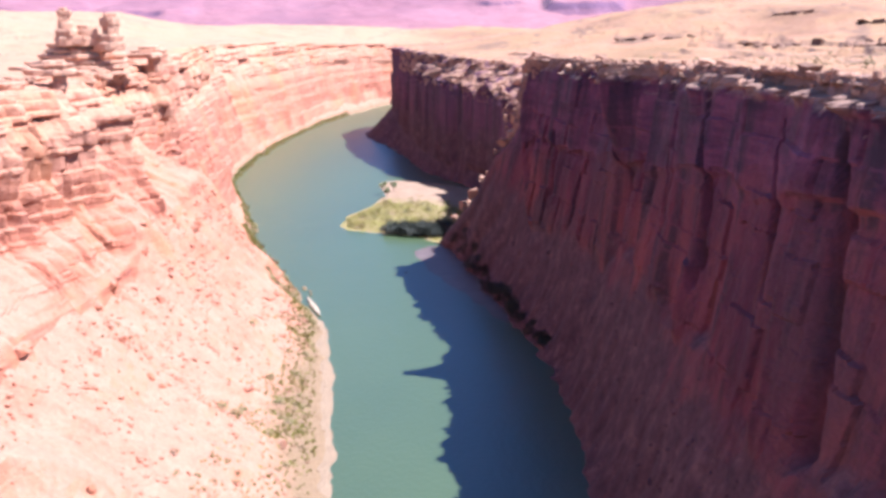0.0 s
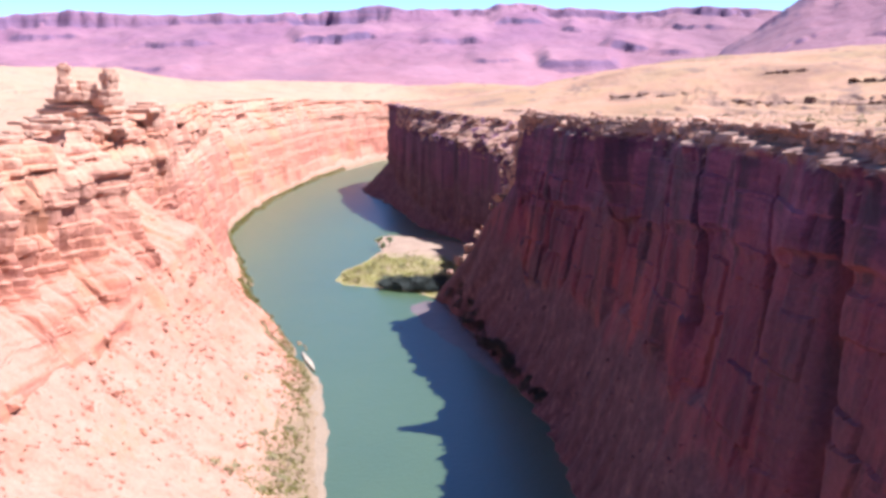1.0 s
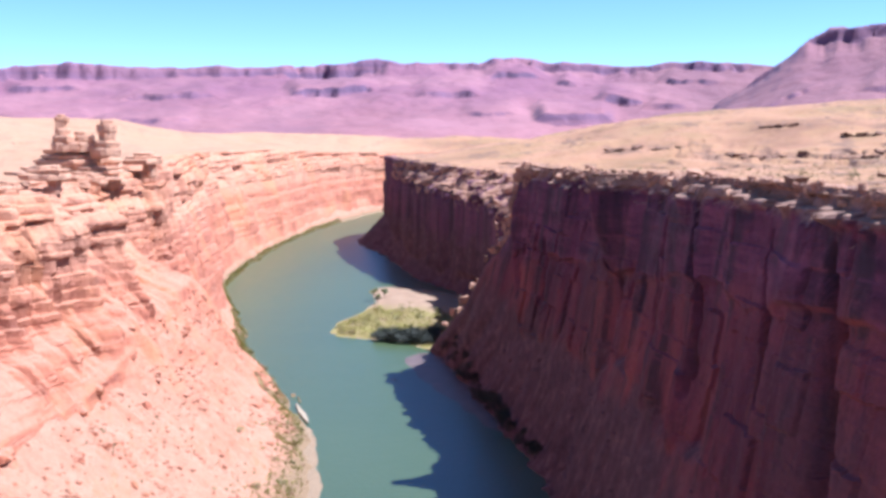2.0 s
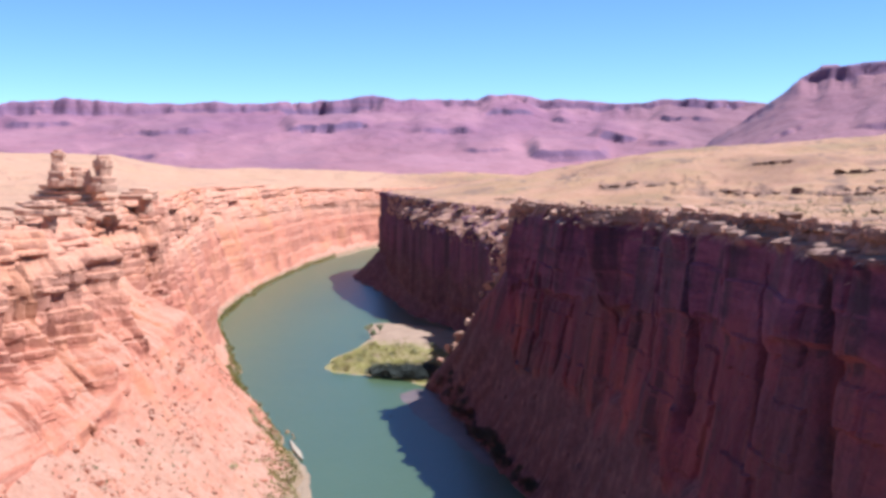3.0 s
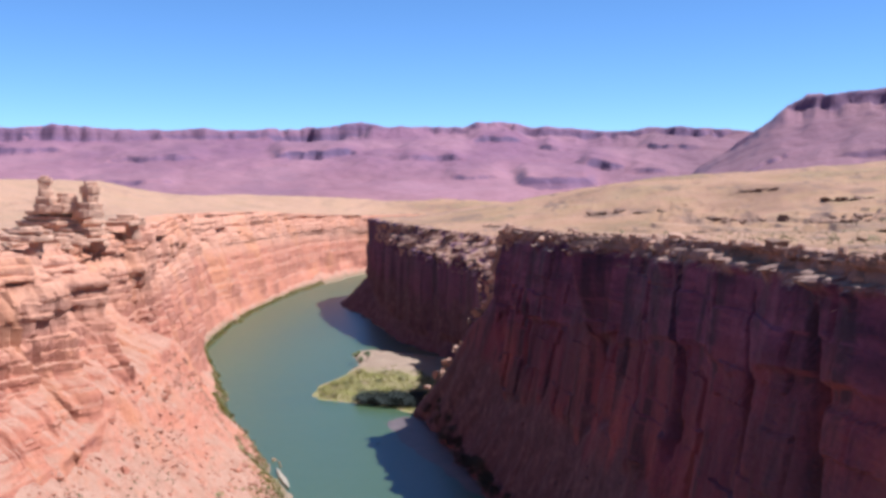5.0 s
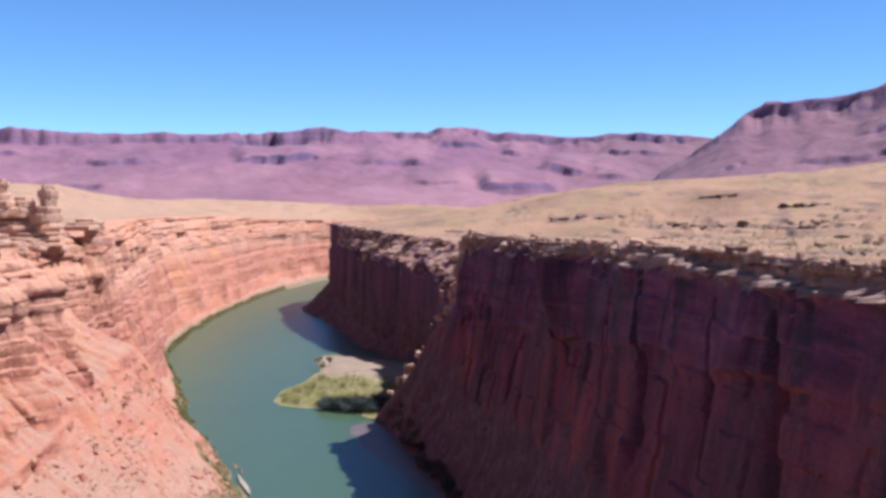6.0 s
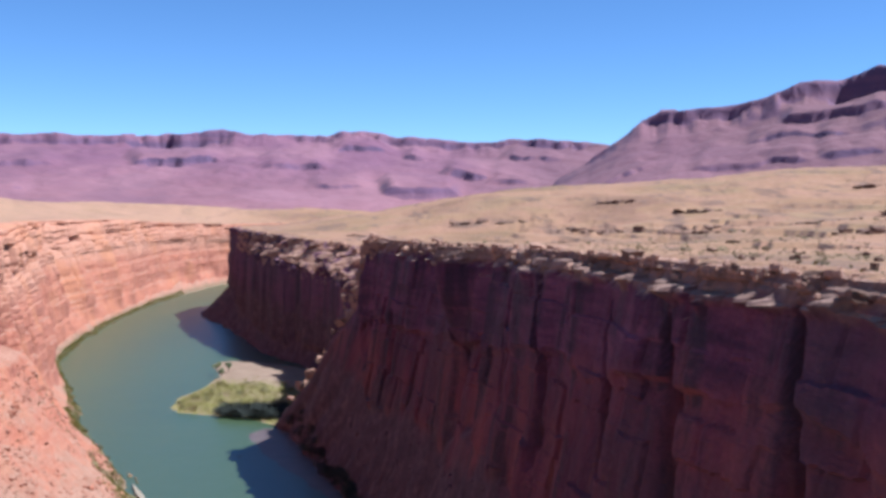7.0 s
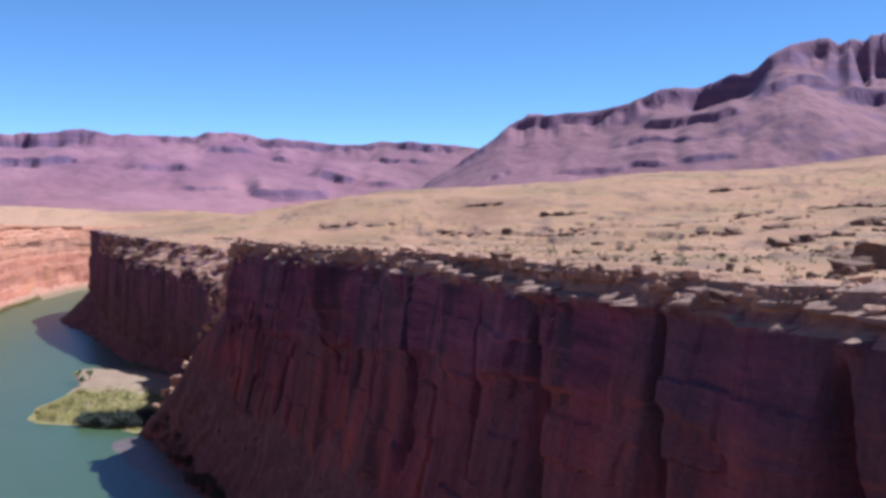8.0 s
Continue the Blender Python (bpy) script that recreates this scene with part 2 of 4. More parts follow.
def grid_faces(rows, cols, keep=None, flip=False):
    i, j = np.meshgrid(np.arange(rows - 1), np.arange(cols - 1), indexing="ij")
    a = (i * cols + j).ravel()
    q = np.stack([a, a + 1, a + cols + 1, a + cols], 1)
    if flip:
        q = q[:, ::-1]
    return q if keep is None else q[keep.ravel()[q].all(1)]


def spline(table, steps):
    """A smooth curve through the rows of a table; steps: samples between each two rows."""
    p = np.array(table, float)
    p = np.vstack([2 * p[0] - p[1], p, 2 * p[-1] - p[-2]])
    out = []
    for k in range(1, len(p) - 2):
        n = steps[k - 1]
        t = (np.arange(n) / n)[:, None]
        a, b, c, d = p[k - 1:k + 3]
        out.append(0.5 * (2 * b + (c - a) * t + (2 * a - 5 * b + 4 * c - d) * t ** 2 + (3 * b - a - 3 * c + d) * t ** 3))
    return np.vstack(out + [p[-2:-1]])


# ---- plan of the canyon: bank x, y; rim x, y, z; share and height of the debris slope ----
RIGHT = [
    (38, -300, 105, -300, 136, .5, 50), (38, 60, 100, 60, 135, .5, 52), (38, 160, 88, 150, 132, .55, 54), (38, 230, 81, 203, 131.3, .55, 56), (38, 294, 78, 285, 129.1, .55, 54),
    (37, 393, 73, 370, 126, .55, 52), (24, 469, 68, 442, 123, .5, 44), (12, 528, 56, 492, 122.2, .5, 38),
    (1, 592, 46, 530, 121.5, .66, 58), (-16, 662, 40, 574, 119.5, .86, 86), (2, 698, 54, 616, 101, .4, 14), (18, 726, 63, 672, 95, .15, 12), (20, 780, 64, 772, 98, .15, 10),
    (16, 840, 56, 842, 100, .15, 10), (-6, 890, 34, 892, 102, .15, 10), (-38, 965, -4, 958, 104.5, .2, 12), (-64, 1075, -46, 1070, 106, .5, 18), (-90, 1165, -68, 1172, 105, .85, 24),
    (-117, 1240, -81, 1246, 103.5, .92, 28), (-112, 1310, -66, 1330, 103, .8, 22), (-60, 1420, 0, 1400, 102, .5, 18), (40, 1540, 90, 1480, 101, .5, 14), (200, 1640, 230, 1560, 100, .5, 14),
]
LEFT = [
    (-40, -300, -170, -300, 118, .75, 50), (-42, 100, -165, 100, 118, .75, 52), (-45, 295, -160, 290, 117, .72, 54), (-51, 348, -158, 352, 117, .70, 50),
    (-61, 422, -160, 430, 118, .66, 46), (-73, 490, -162, 500, 119, .60, 40), (-103, 569, -166, 578, 119.5, .50, 28), (-128, 642, -180, 650, 119, .50, 24),
    (-166, 779, -205, 790, 117, .20, 8), (-202, 916, -240, 930, 115.5, .20, 8), (-208, 1084, -262, 1110, 113, .18, 8), (-194, 1322, -232, 1370, 108, .2, 7),
    (-163, 1501, -196, 1560, 100, .4, 10), (-109, 1679, -120, 1735, 93, .4, 10), (20, 1790, 20, 1850, 92, .5, 18), (300, 1880, 300, 1940, 93, .5, 18),
]
R_STEPS = [30, 60, 110, 120, 130, 140, 110, 90, 70, 90, 60, 60, 50, 50, 60, 70, 70, 60, 40, 40, 40, 40]
L_STEPS = [30, 90, 50, 70, 70, 80, 70, 80, 80, 80, 80, 70, 60, 60, 50]
right_plan, left_plan = spline(RIGHT, R_STEPS), spline(LEFT, L_STEPS)

# how high the plain lies, by bearing: degrees, elevation seen from the eye
CREST_AZ = [-180, -45, -24, -18, -14.6, -8.7, -2.7, 0, 4.2, 6.8, 12.3, 15.7, 21.6, 26.2, 33.5, 38, 60, 120, 180]
CREST_EL = [-0.5, 0.4, 0.2, 0.0, -0.6, -0.62, -0.66, -0.3, -0.3, 0.0, 0.42, 0.52, 0.82, 1.42, 2.0, 2.35, 2.5, 0.0, -0.5]


def edge_distance(x, y, line):
    """Distance to a line of points, and its height near there, blended by nearness."""
    best, total, weight = np.full(x.shape, 1e9), np.zeros(x.shape), np.zeros(x.shape)
    for (x0, y0, z0), (x1, y1, z1) in zip(line[:-1], line[1:]):
        dx, dy = x1 - x0, y1 - y0
        t = np.clip(((x - x0) * dx + (y - y0) * dy) / (dx * dx + dy * dy + 1e-9), 0, 1)
        d = np.hypot(x - x0 - t * dx, y - y0 - t * dy)
        w = 1 / (d * d + 4) ** 2
        total, weight, best = total + w * (z0 + t * (z1 - z0)), weight + w, np.minimum(best, d)
    return best, total / weight


def inside(x, y, poly):
    c = np.zeros(x.shape, bool)
    for (x0, y0), (x1, y1) in zip(poly, np.roll(poly, -1, 0)):
        if y0 != y1:
            c ^= ((y0 > y) != (y1 > y)) & (x < (x1 - x0) * (y - y0) / (y1 - y0) + x0)
    return c


rim_r, rim_l = right_plan[::6, 2:5], left_plan[::6, 2:5]
canyon_poly = np.vstack([rim_r[:, :2], rim_l[::-1, :2]])


def plain_height(x, y, d, zr):
    """The plain: rim height at the edge, rolling and rising to its crest, with low ledges."""
    dist = np.hypot(x, y)
    az = np.degrees(np.arctan2(x, y))
    crest = 145 + np.clip(dist, 1200, 2000) * np.tan(np.radians(np.interp(az, CREST_AZ, CREST_EL)))
    far = np.maximum(smooth(30, 1100, d), smooth(560, 1300, dist) * smooth(12, 280, d))
    z = zr + (crest - zr) * far
    hump = 7.0 * np.exp(-((dist - 640) / 130) ** 2) * smooth(3, 12, az) * (1 - smooth(60, 90, az))
    z = z + hump * smooth(30, 140, d)
    z = z + smooth(5, 160, d) * (4.0 * fbm(x / 170, y / 170, 0, 4, 5) + 1.2 * fbm(x / 23, y / 23, 0, 3, 9))
    step = 4.0
    q = z / step
    led = (np.floor(q) + smooth(0.66, 0.74, q - np.floor(q))) * step
    drop = 90 * smooth(1350 + 550 * (az < 5), 2300 + 300 * (az < 5), dist)
    z, led = z - drop, led - drop
    return z + (led - z) * 0.8 * smooth(0.0, 0.35, fbm(x / 90, y / 150, 0, 4, 31)) * smooth(20, 120, d) * (1 - smooth(1000, 1300, dist))


def build_ground():
    az = np.radians(np.concatenate([np.arange(-180, -32, 2.0), np.arange(-32, 46, 0.14), np.arange(46, 180.1, 2.0)]))
    dist = np.concatenate([np.geomspace(70, 2000, 330), np.geomspace(2050, 4950, 40)])
    a, d = np.meshgrid(az, dist, indexing="ij")
    x, y = d * np.sin(a), d * np.cos(a)
    dr, zr = edge_distance(x, y, rim_r)
    dl, zl = edge_distance(x, y, rim_l)
    k = 1 / (1 + (dr / (dl + 1)) ** 4)
    de, ze = np.minimum(dr, dl), zr * k + zl * (1 - k)
    hole = inside(x, y, canyon_poly)
    z = plain_height(x, y, de, ze)
    keep = ~(hole | (de < 6.0))
    f = grid_faces(len(az), len(dist), keep, flip=True)
    v = np.stack([x, y, z - 0.6 * (1 - smooth(20, 40, de))], -1).reshape(-1, 3)
    used, idx = np.unique(f, return_inverse=True)
    tagged(mesh_object("ground", v[used], idx.reshape(f.shape), ground_mat), "dry tan desert plain with low ledges and scrub", "ground", kind="structure")


build_ground()


# clefts in the shaded wall: y at z = 100, lean of y with z, top z, foot z, half width, depth
CLEFTS = [(297, .35, 129, 74, 2.4, 16), (404, .4, 96, 58, 2.6, 15), (460, .4, 114, 78, 3.2, 10), (508, .3, 92, 60, 5.0, 9), (426, .4, 120, 104, 2.0, 7),
          (204, .26, 124, 58, 7.0, 13), (162.5, .2, 130, 56, 7.0, 14), (120, .2, 127, 56, 9.0, 12), (338, .3, 110, 82, 2.2, 6), (240, .3, 124, 84, 2.0, 9)]


# shelves under the shaded wall's rim that reach out into the sun: y, z, half length, share of the reach
SHELVES = [(234, 126.6, 11, 1), (211, 126.6, 9, 1), (184, 126.8, 3.4, 1), (176, 126.6, 4, 1), (147, 131.4, 2.4, 1), (131, 130.4, 4.4, 1), (121, 126.8, 2.8, 1),
           (500, 116, 6, .9), (438, 112.6, 6, 1), (350, 121, 11, .9), (312, 122.6, 10, .9), (265, 127, 6, 1), (466, 116, 5, .8), (282, 125.5, 5, 1), (196, 124, 3, .8), (160, 128, 3.2, 1)]


# buttresses of the sunlit wall: y and how far the face stands out; each swings out up the river, then steps back
BUTTRESS = [(-300, -6), (300, -16), (338, 4), (342, -12), (366, 4), (371, -9), (398, 8), (404, -6), (440, 12), (452, -9), (500, -9), (535, -3), (541, -7), (600, 0), (690, 2), (770, 6), (776, -3), (858, 13), (868, -5),
            (960, 4), (966, -3), (1060, 7), (1067, -3), (1170, 6), (1178, -4), (1290, 5), (1298, -3), (1420, 3), (2000, 0)]
# clefts in the sunlit wall: y, foot z, top z, half width, depth
BREACHES = [(346, 48, 92, 2.4, 8), (327, 50, 84, 1.6, 6), (383, 56, 90, 1.0, 5), (414, 50, 76, 1.0, 5), (421, 48, 74, 1.1, 5), (429, 52, 70, 0.9, 4), (436, 60, 96, 1.0, 5), (470, 60, 108, 1.6, 6), (522, 50, 100, 1.4, 5), (560, 40, 84, 1.5, 5)]
slit = random.Random(77)
BREACHES += [(slit.uniform(318, 462), z, z + slit.uniform(8, 22), slit.uniform(0.5, 1.0), slit.uniform(3, 5.5)) for z in (slit.uniform(44, 96) for _ in range(34))]
FAN = [(-300, 0), (425, 0), (455, 14), (505, 20), (570, 9), (625, 0), (2000, 0)]


# prows of the rim: y, half width, reach
PROWS = [(400, 6.5, 18.0), (449, 11, 3.0), (322, 14, 3.0), (262, 9, 2.0), (478, 5, 3.0), (366, 4, 2.0)]


def beds(seed, low, high):
    """Bed boundaries up the wall, in metres, uneven in thickness."""
    rng = random.Random(seed)
    z = [-20.0]
    while z[-1] < 160:
        z.append(z[-1] + rng.uniform(low, high) * (0.5 if rng.random() < 0.35 else 1.0))
    return np.array(z)


def bedded(s, z, bounds, seed, amp, block, long=1.0, joint=0.5, under=0.55):
    """How far the rock stands out: every bed by its own amount, broken into blocks, undercut along its foot."""
    zz = z + 0.6 * vnoise(s / 140, 0, 0, seed) + 0.25 * vnoise(s / 9, 0, 0, seed + 1)
    b = np.searchsorted(bounds, zz) - 1
    frac = (zz - bounds[b]) / (bounds[b + 1] - bounds[b])
    zero = np.zeros_like(b)
    length = (3.5 + 4.0 * (hashed(b, zero, zero, seed + 2) + 1)) * long
    q = s / length + 7.3 * hashed(b, zero, zero, seed + 3)
    k = np.floor(q)
    edge = np.minimum(q - k, 1 - (q - k)) * length
    d = amp * hashed(b, zero, zero, seed + 4) + block * hashed(b, k, zero, seed + 5)
    d = d - under * amp * (1 - smooth(0.0, 0.30, frac)) * (0.5 + 0.5 * hashed(b, k, zero, seed + 6))
    return d - joint * block * (1 - smooth(0.0, 0.8, edge))


def canyon_wall(name, plan, side, seed, label):
    """side: +1 the wall lies to the right of the river, -1 to the left. Bedded cliff over a debris slope, with a lip on the plain."""
    n = len(plan)
    bank, rim, zr, wt, zt = plan[:, 0:2], plan[:, 2:4], plan[:, 4], plan[:, 5], plan[:, 6]
    out = rim - bank
    run = np.gradient(rim, axis=0) + np.gradient(bank, axis=0)
    run /= np.linalg.norm(run, axis=1, keepdims=True)
    nrm = np.stack([run[:, 1], -run[:, 0]], 1) * side
    s = np.concatenate([[0], np.cumsum(np.linalg.norm(np.diff(0.5 * (bank + rim), axis=0), axis=1))])
    bounds, coarse = beds(seed, 2.4, 7.0), beds(seed + 9, 9.0, 19.0)
    zt = zt + (5.0 if side > 0 else 8.0) * fbm(s / (55 if side > 0 else 38), 0, 0, 3, seed + 11) * np.minimum(1, zt / 25)
    if side < 0:
        zt = zt + 4.0 * (0.4 - np.abs(fbm(s / 19, 0, 0, 3, seed + 61))) * np.minimum(1, zt / 25)  # tongues of debris between the ribs
        zt = zt + np.interp(rim[:, 1], *zip(*FAN))  # a debris fan fills the bay behind the great buttress
    cols = []
    for u in (-0.25, -0.08):
        cols.append(np.column_stack([bank + out * wt[:, None] * u, np.full(n, 30 * u)]))
    for u in np.linspace(0, 1, 52):
        p = bank + out * (wt[:, None] * u)
        wig = 2.2 * fbm(s / 14, 0, 0, 3, seed + 21) * (1 - u)
        p = p - nrm * wig[:, None]
        z = zt * (0.12 * u + 0.88 * u ** (1.3 - 0.32 * smooth(56, 72, zt)))
        w = np.minimum(1, 3 * u)
        z = z + w * (0.13 * np.minimum(zt, 46) * fbm(p[:, 0] / 34, p[:, 1] / 34, 0, 3, seed + 3, 0.45) + 0.7 * fbm(p[:, 0] / 5, p[:, 1] / 5, 0, 3, seed + 8, 0.6))
        cols.append(np.column_stack([p, z + 0.3 * (u > 0)]))
    foot = cols[-1][:, 2]
    rise = np.linspace(0, 1, 118)[1:]
    # the side gully behind the promontory leans back
    calm = smooth(560, 640, bank[:, 1])  # farther up the river the sunlit face is smoother
    turn = int(np.argmax(rim[:, 1] >= 505))
    soft = 0.92 * smooth(600, 650, rim[:, 1]) * (1 - smooth(1040, 1225, rim[:, 1])) * (rim[:, 0] < 90)
    rng = random.Random(seed)
    # upright joints in the sunlit face: place along the wall, foot, top, half width, depth
    joints = [(rng.uniform(480, 1500), z, z + rng.uniform(12, 40), rng.uniform(0.7, 1.8), rng.uniform(2.0, 5.0)) for z in (rng.uniform(30, 95) for _ in range(80))]
    brow = 0.77 + 0.08 * fbm(s / 13, 0, 0, 3, seed + 17)
    for u in rise:
        z = foot + (zr - foot) * u
        if side > 0:
            f = 0.88 * u + 0.12 * smooth(0.90, 1.0, u)
            f = f + soft * (0.12 * u + 0.88 * np.clip((u - brow) / (1 - brow), 0, 1) - f)
        else:
            q = (z - 40) / 17 + 0.16 * vnoise(s / 80, 0, 0, seed)
            stair = np.clip(((np.floor(q) + smooth(0.62, 1.0, q - np.floor(q))) * 17 + 40 - foot) / (zr - foot), 0, 1)
            f = np.clip(u + (0.26 - 0.16 * calm) * (stair - u), 0, 1)
        p = bank + out * (wt + (1 - wt) * f)[:, None]
        if side > 0:
            along = np.where(rim[:, 1] < 505, p[:, 1], s - s[turn] + rim[turn, 1])
            top = smooth(0.90, 0.93, u)
            rough = soft * smooth(0.68, 0.8, u)
            d = bedded(along, z, bounds, seed, 0.10 + 1.1 * top + 1.6 * rough, 0.12 + 1.4 * top + 2.6 * rough)
            # a massive bed overhangs a long bench
            bench = np.interp(p[:, 1], [200, 250, 320, 390, 500], [107, 102, 97, 89, 80]) + 2.6 * fbm(along / 22, 0, 0, 3, seed + 31)
            over = 0.35 + 0.65 * smooth(-0.2, 0.5, fbm(along / 30, 0, 0, 2, seed + 32))
            d = d + over * (2.2 * smooth(bench - 1.2, bench + 0.6, z) - 1.4 - 0.9 * np.exp(-((z - bench + 3) / 2.2) ** 2)) * (rim[:, 1] < 540)
            d = d + bedded(along, z, coarse, seed + 50, 0.4, 0.8, 2.2, 0.4, 0.6) * (1 - 0.5 * soft)
            flute = np.abs(fbm(p[:, 0] / 40, (p[:, 1] - 0.15 * z) / 30, z / 300, 3, seed + 1, 0.45))
            d = d + (2.8 - 7.5 * flute) * (1 - 0.4 * top)
            jag = 1 + 0.45 * vnoise(along / 2.2, 0, 0, seed + 41) + 0.3 * vnoise(along / 0.9, 0, 0, seed + 42)
            for sy, sz, half, share in SHELVES:
                # a flat top, an undercut that tapers back to the face
                low = (sz + 0.5 * vnoise(along / 3.0, sy, 0, seed + 43)) - z
                lip = np.clip(1 - np.abs(along - sy) / (0.65 * half) + 0.3 * vnoise(along / 1.3, sy, 0, seed + 44), 0, 1) ** 0.5 * smooth(-0.6, 0.1, low) * np.exp(-np.clip(low - 0.7, 0, None) / 1.6)
                d = d + share * np.minimum(0.62 * np.clip(zr - sz, 0, 16) + 0.9, 3.8) * lip * jag * (rim[:, 1] < 540)
            for cy, w, reach in PROWS:
                d = d + reach * np.exp(-((along - cy) / w) ** 2) * smooth(0.35, 0.95, u)
            for cy, lean, ct, cf, hw, dep in CLEFTS:
                m = np.exp(-((p[:, 1] - cy - lean * (z - 100) - 1.2 * vnoise(z / 14, cy, 0, 3)) / (0.6 * hw * np.clip(1.15 - (z - cf) / (ct - cf), 0.15, 1.1))) ** 2) * smooth(cf - 8, cf + 4, z) * (1 - smooth(ct - 9, ct - 2, z)) * (p[:, 0] > 0)
                d = d - dep * m
        else:
            high = smooth(0.62, 0.74, u)
            big = (0.42 + 0.58 * smooth(0.3, 0.65, u)) * (1 - calm) + calm * (0.30 + 1.5 * high)
            d = bedded(s, z, bounds, seed, 1.3 * big, (1.6 - 1.0 * calm) * big, 1.5 + 3.0 * calm, 0.5, 0.8)
            d = d + bedded(s, z, coarse, seed + 50, 1.2 * big, 1.6 * big, 3.2, 0.4, 0.9)
            d = d + 4.0 * fbm(s / 48, z / 150, 0, 3, seed + 1) - 5.0 * np.abs(fbm(s / 23, z / 160, 0, 3, seed + 13)) * (0.7 - 0.25 * calm) - 5.0 * calm * np.abs(fbm(s / 60, z / 200, 0, 3, seed + 15)) + 1.0 + 2.0 * calm
            where = rim[:, 1] + 2.5 * vnoise(z / 11, s / 60, 0, seed + 24) + 4.0 * vnoise(z / 45, s / 90, 0, seed + 25)
            d = d + (np.interp(where, *zip(*BUTTRESS)) - 9 * (1 - calm)) * smooth(0.0, 0.4, u) * (1 - 0.35 * smooth(0.8, 1.0, u)) + 9 * (1 - calm) * smooth(0.35, 0.8, u) * (1 - 0.35 * smooth(0.8, 1.0, u))
            for cy, lo, hi, hw, dep in BREACHES:
                d = d - dep * np.exp(-((where - cy) / (hw * (1.2 - 0.6 * (z - lo) / (hi - lo)).clip(0.3, 1.3))) ** 2) * smooth(lo - 4, lo + 3, z) * (1 - smooth(hi - 4, hi, z))
        for js, lo, hi, hw, dep in joints if side < 0 else ():
            d = d - dep * np.exp(-((s - js - 0.7 * vnoise(z / 9, js, 0, 5)) / hw) ** 2) * smooth(lo, lo + 4, z) * (1 - smooth(hi - 4, hi, z))
        d = d + (0.15 + 0.9 * rough if side > 0 else 0.55 - 0.2 * calm) * fbm(s / 2.6, z / (2.6 if side > 0 else 5.0), 0, 2, seed + 7)
        d = d * smooth(0.0, 0.08 if side > 0 else 0.2, u)
        cols.append(np.column_stack([p - nrm * d[:, None], z]))
    for w in (0.6, 1.5, 3, 5, 8, 12, 17, 24, 34):
        p = rim + nrm * (w - d * (1 - smooth(2, 30, w)))[:, None]
        z = zr + 0.9 * fbm(p[:, 0] / 6, p[:, 1] / 6, 0, 3, seed + 9) * smooth(0, 4, w)
        z = z * (1 - smooth(12, 34, w)) + (plain_height(p[:, 0], p[:, 1], np.full(n, w), zr) - 1.2) * smooth(12, 34, w)
        cols.append(np.column_stack([p, z]))
    v = np.stack(cols, 1)
    f = grid_faces(n, v.shape[1], flip=(side > 0))
    ob = tagged(mesh_object(name, v.reshape(-1, 3), f, shade_dark_rock if side > 0 else rock, smooth_shade=False), label, "canyon wall", kind="structure")
    if side > 0:
        # the broken slope of the side gully is pale cap rock, in patches that imitate sunlit rubble
        ob.data.materials.append(cream_rock)
        i, j = np.meshgrid(np.arange(n - 1), np.arange(v.shape[1] - 1), indexing="ij")
        patchy = fbm(v[:-1, :-1, 0] / 5, v[:-1, :-1, 1] / 5, v[:-1, :-1, 2] / 4, 3, seed + 19)
        pale = (soft[i] > 0.25) & ((j - 54) / 117.0 > brow[i] - 0.02) & (patchy > -0.22)
        # dry soil on the lip above
        ob.data.materials.append(ground_mat)
        ob.data.polygons.foreach_set("material_index", np.where(j >= 173, 2, pale).ravel().astype(np.int32))
    return v


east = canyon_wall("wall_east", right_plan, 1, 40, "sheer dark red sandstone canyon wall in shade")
west = canyon_wall("wall_west", left_plan, -1, 80, "sunlit ledgy salmon sandstone canyon wall above rubble")


def build_river():
    bl, br = spline([r[:2] for r in LEFT], [12] * (len(LEFT) - 1)), spline([r[:2] for r in RIGHT], [12] * (len(RIGHT) - 1))
    poly = np.vstack([br + [25, 0], (bl - [25, 0])[::-1]])
    xs, ys = np.arange(-320, 960, 8.0), np.arange(-300, 2000, 10.0)
    x, y = np.meshgrid(xs, ys, indexing="ij")
    keep = inside(x, y, poly)
    f = grid_faces(len(xs), len(ys), None, True)
    f = f[keep.ravel()[f].any(1)]
    v = np.stack([x, y, 0 * x], -1).reshape(-1, 3)
    used, idx = np.unique(f, return_inverse=True)
    tagged(mesh_object("water", v[used], idx.reshape(f.shape), water_mat), "calm green river between canyon walls", "river", kind="structure")
    v = np.stack([x, y, 0 * x - 6], -1).reshape(-1, 3)
    tagged(mesh_object("riverbed", v[used], idx.reshape(f.shape), rock), "sandy bed under the river", "riverbed", kind="structure")


build_river()

# ---- mountains: skyline by bearing and elevation ----
SKY_FAR = [(-60, 2.6), (-40, 2.9), (-23, 2.69), (-21.7, 2.62), (-20.3, 2.93), (-18.2, 2.97), (-17.7, 2.74), (-16, 2.82), (-14.4, 2.86), (-13.4, 3.0), (-11.8, 2.84), (-9.8, 2.92), (-9.25, 3.07),
           (-8.6, 2.92), (-7.6, 2.95), (-7.1, 3.2), (-6.4, 3.06), (-5.9, 3.1), (-5.15, 3.37), (-4.2, 3.52), (-3.0, 3.16), (-1.5, 3.1), (0.1, 3.25), (1.3, 3.06), (3.1, 3.36), (5, 3.14),
           (6.5, 3.04), (9.5, 2.92), (12.5, 2.95), (14.5, 3.04), (15.4, 2.94), (16.6, 2.6), (22, 2.4), (60, 2.4)]
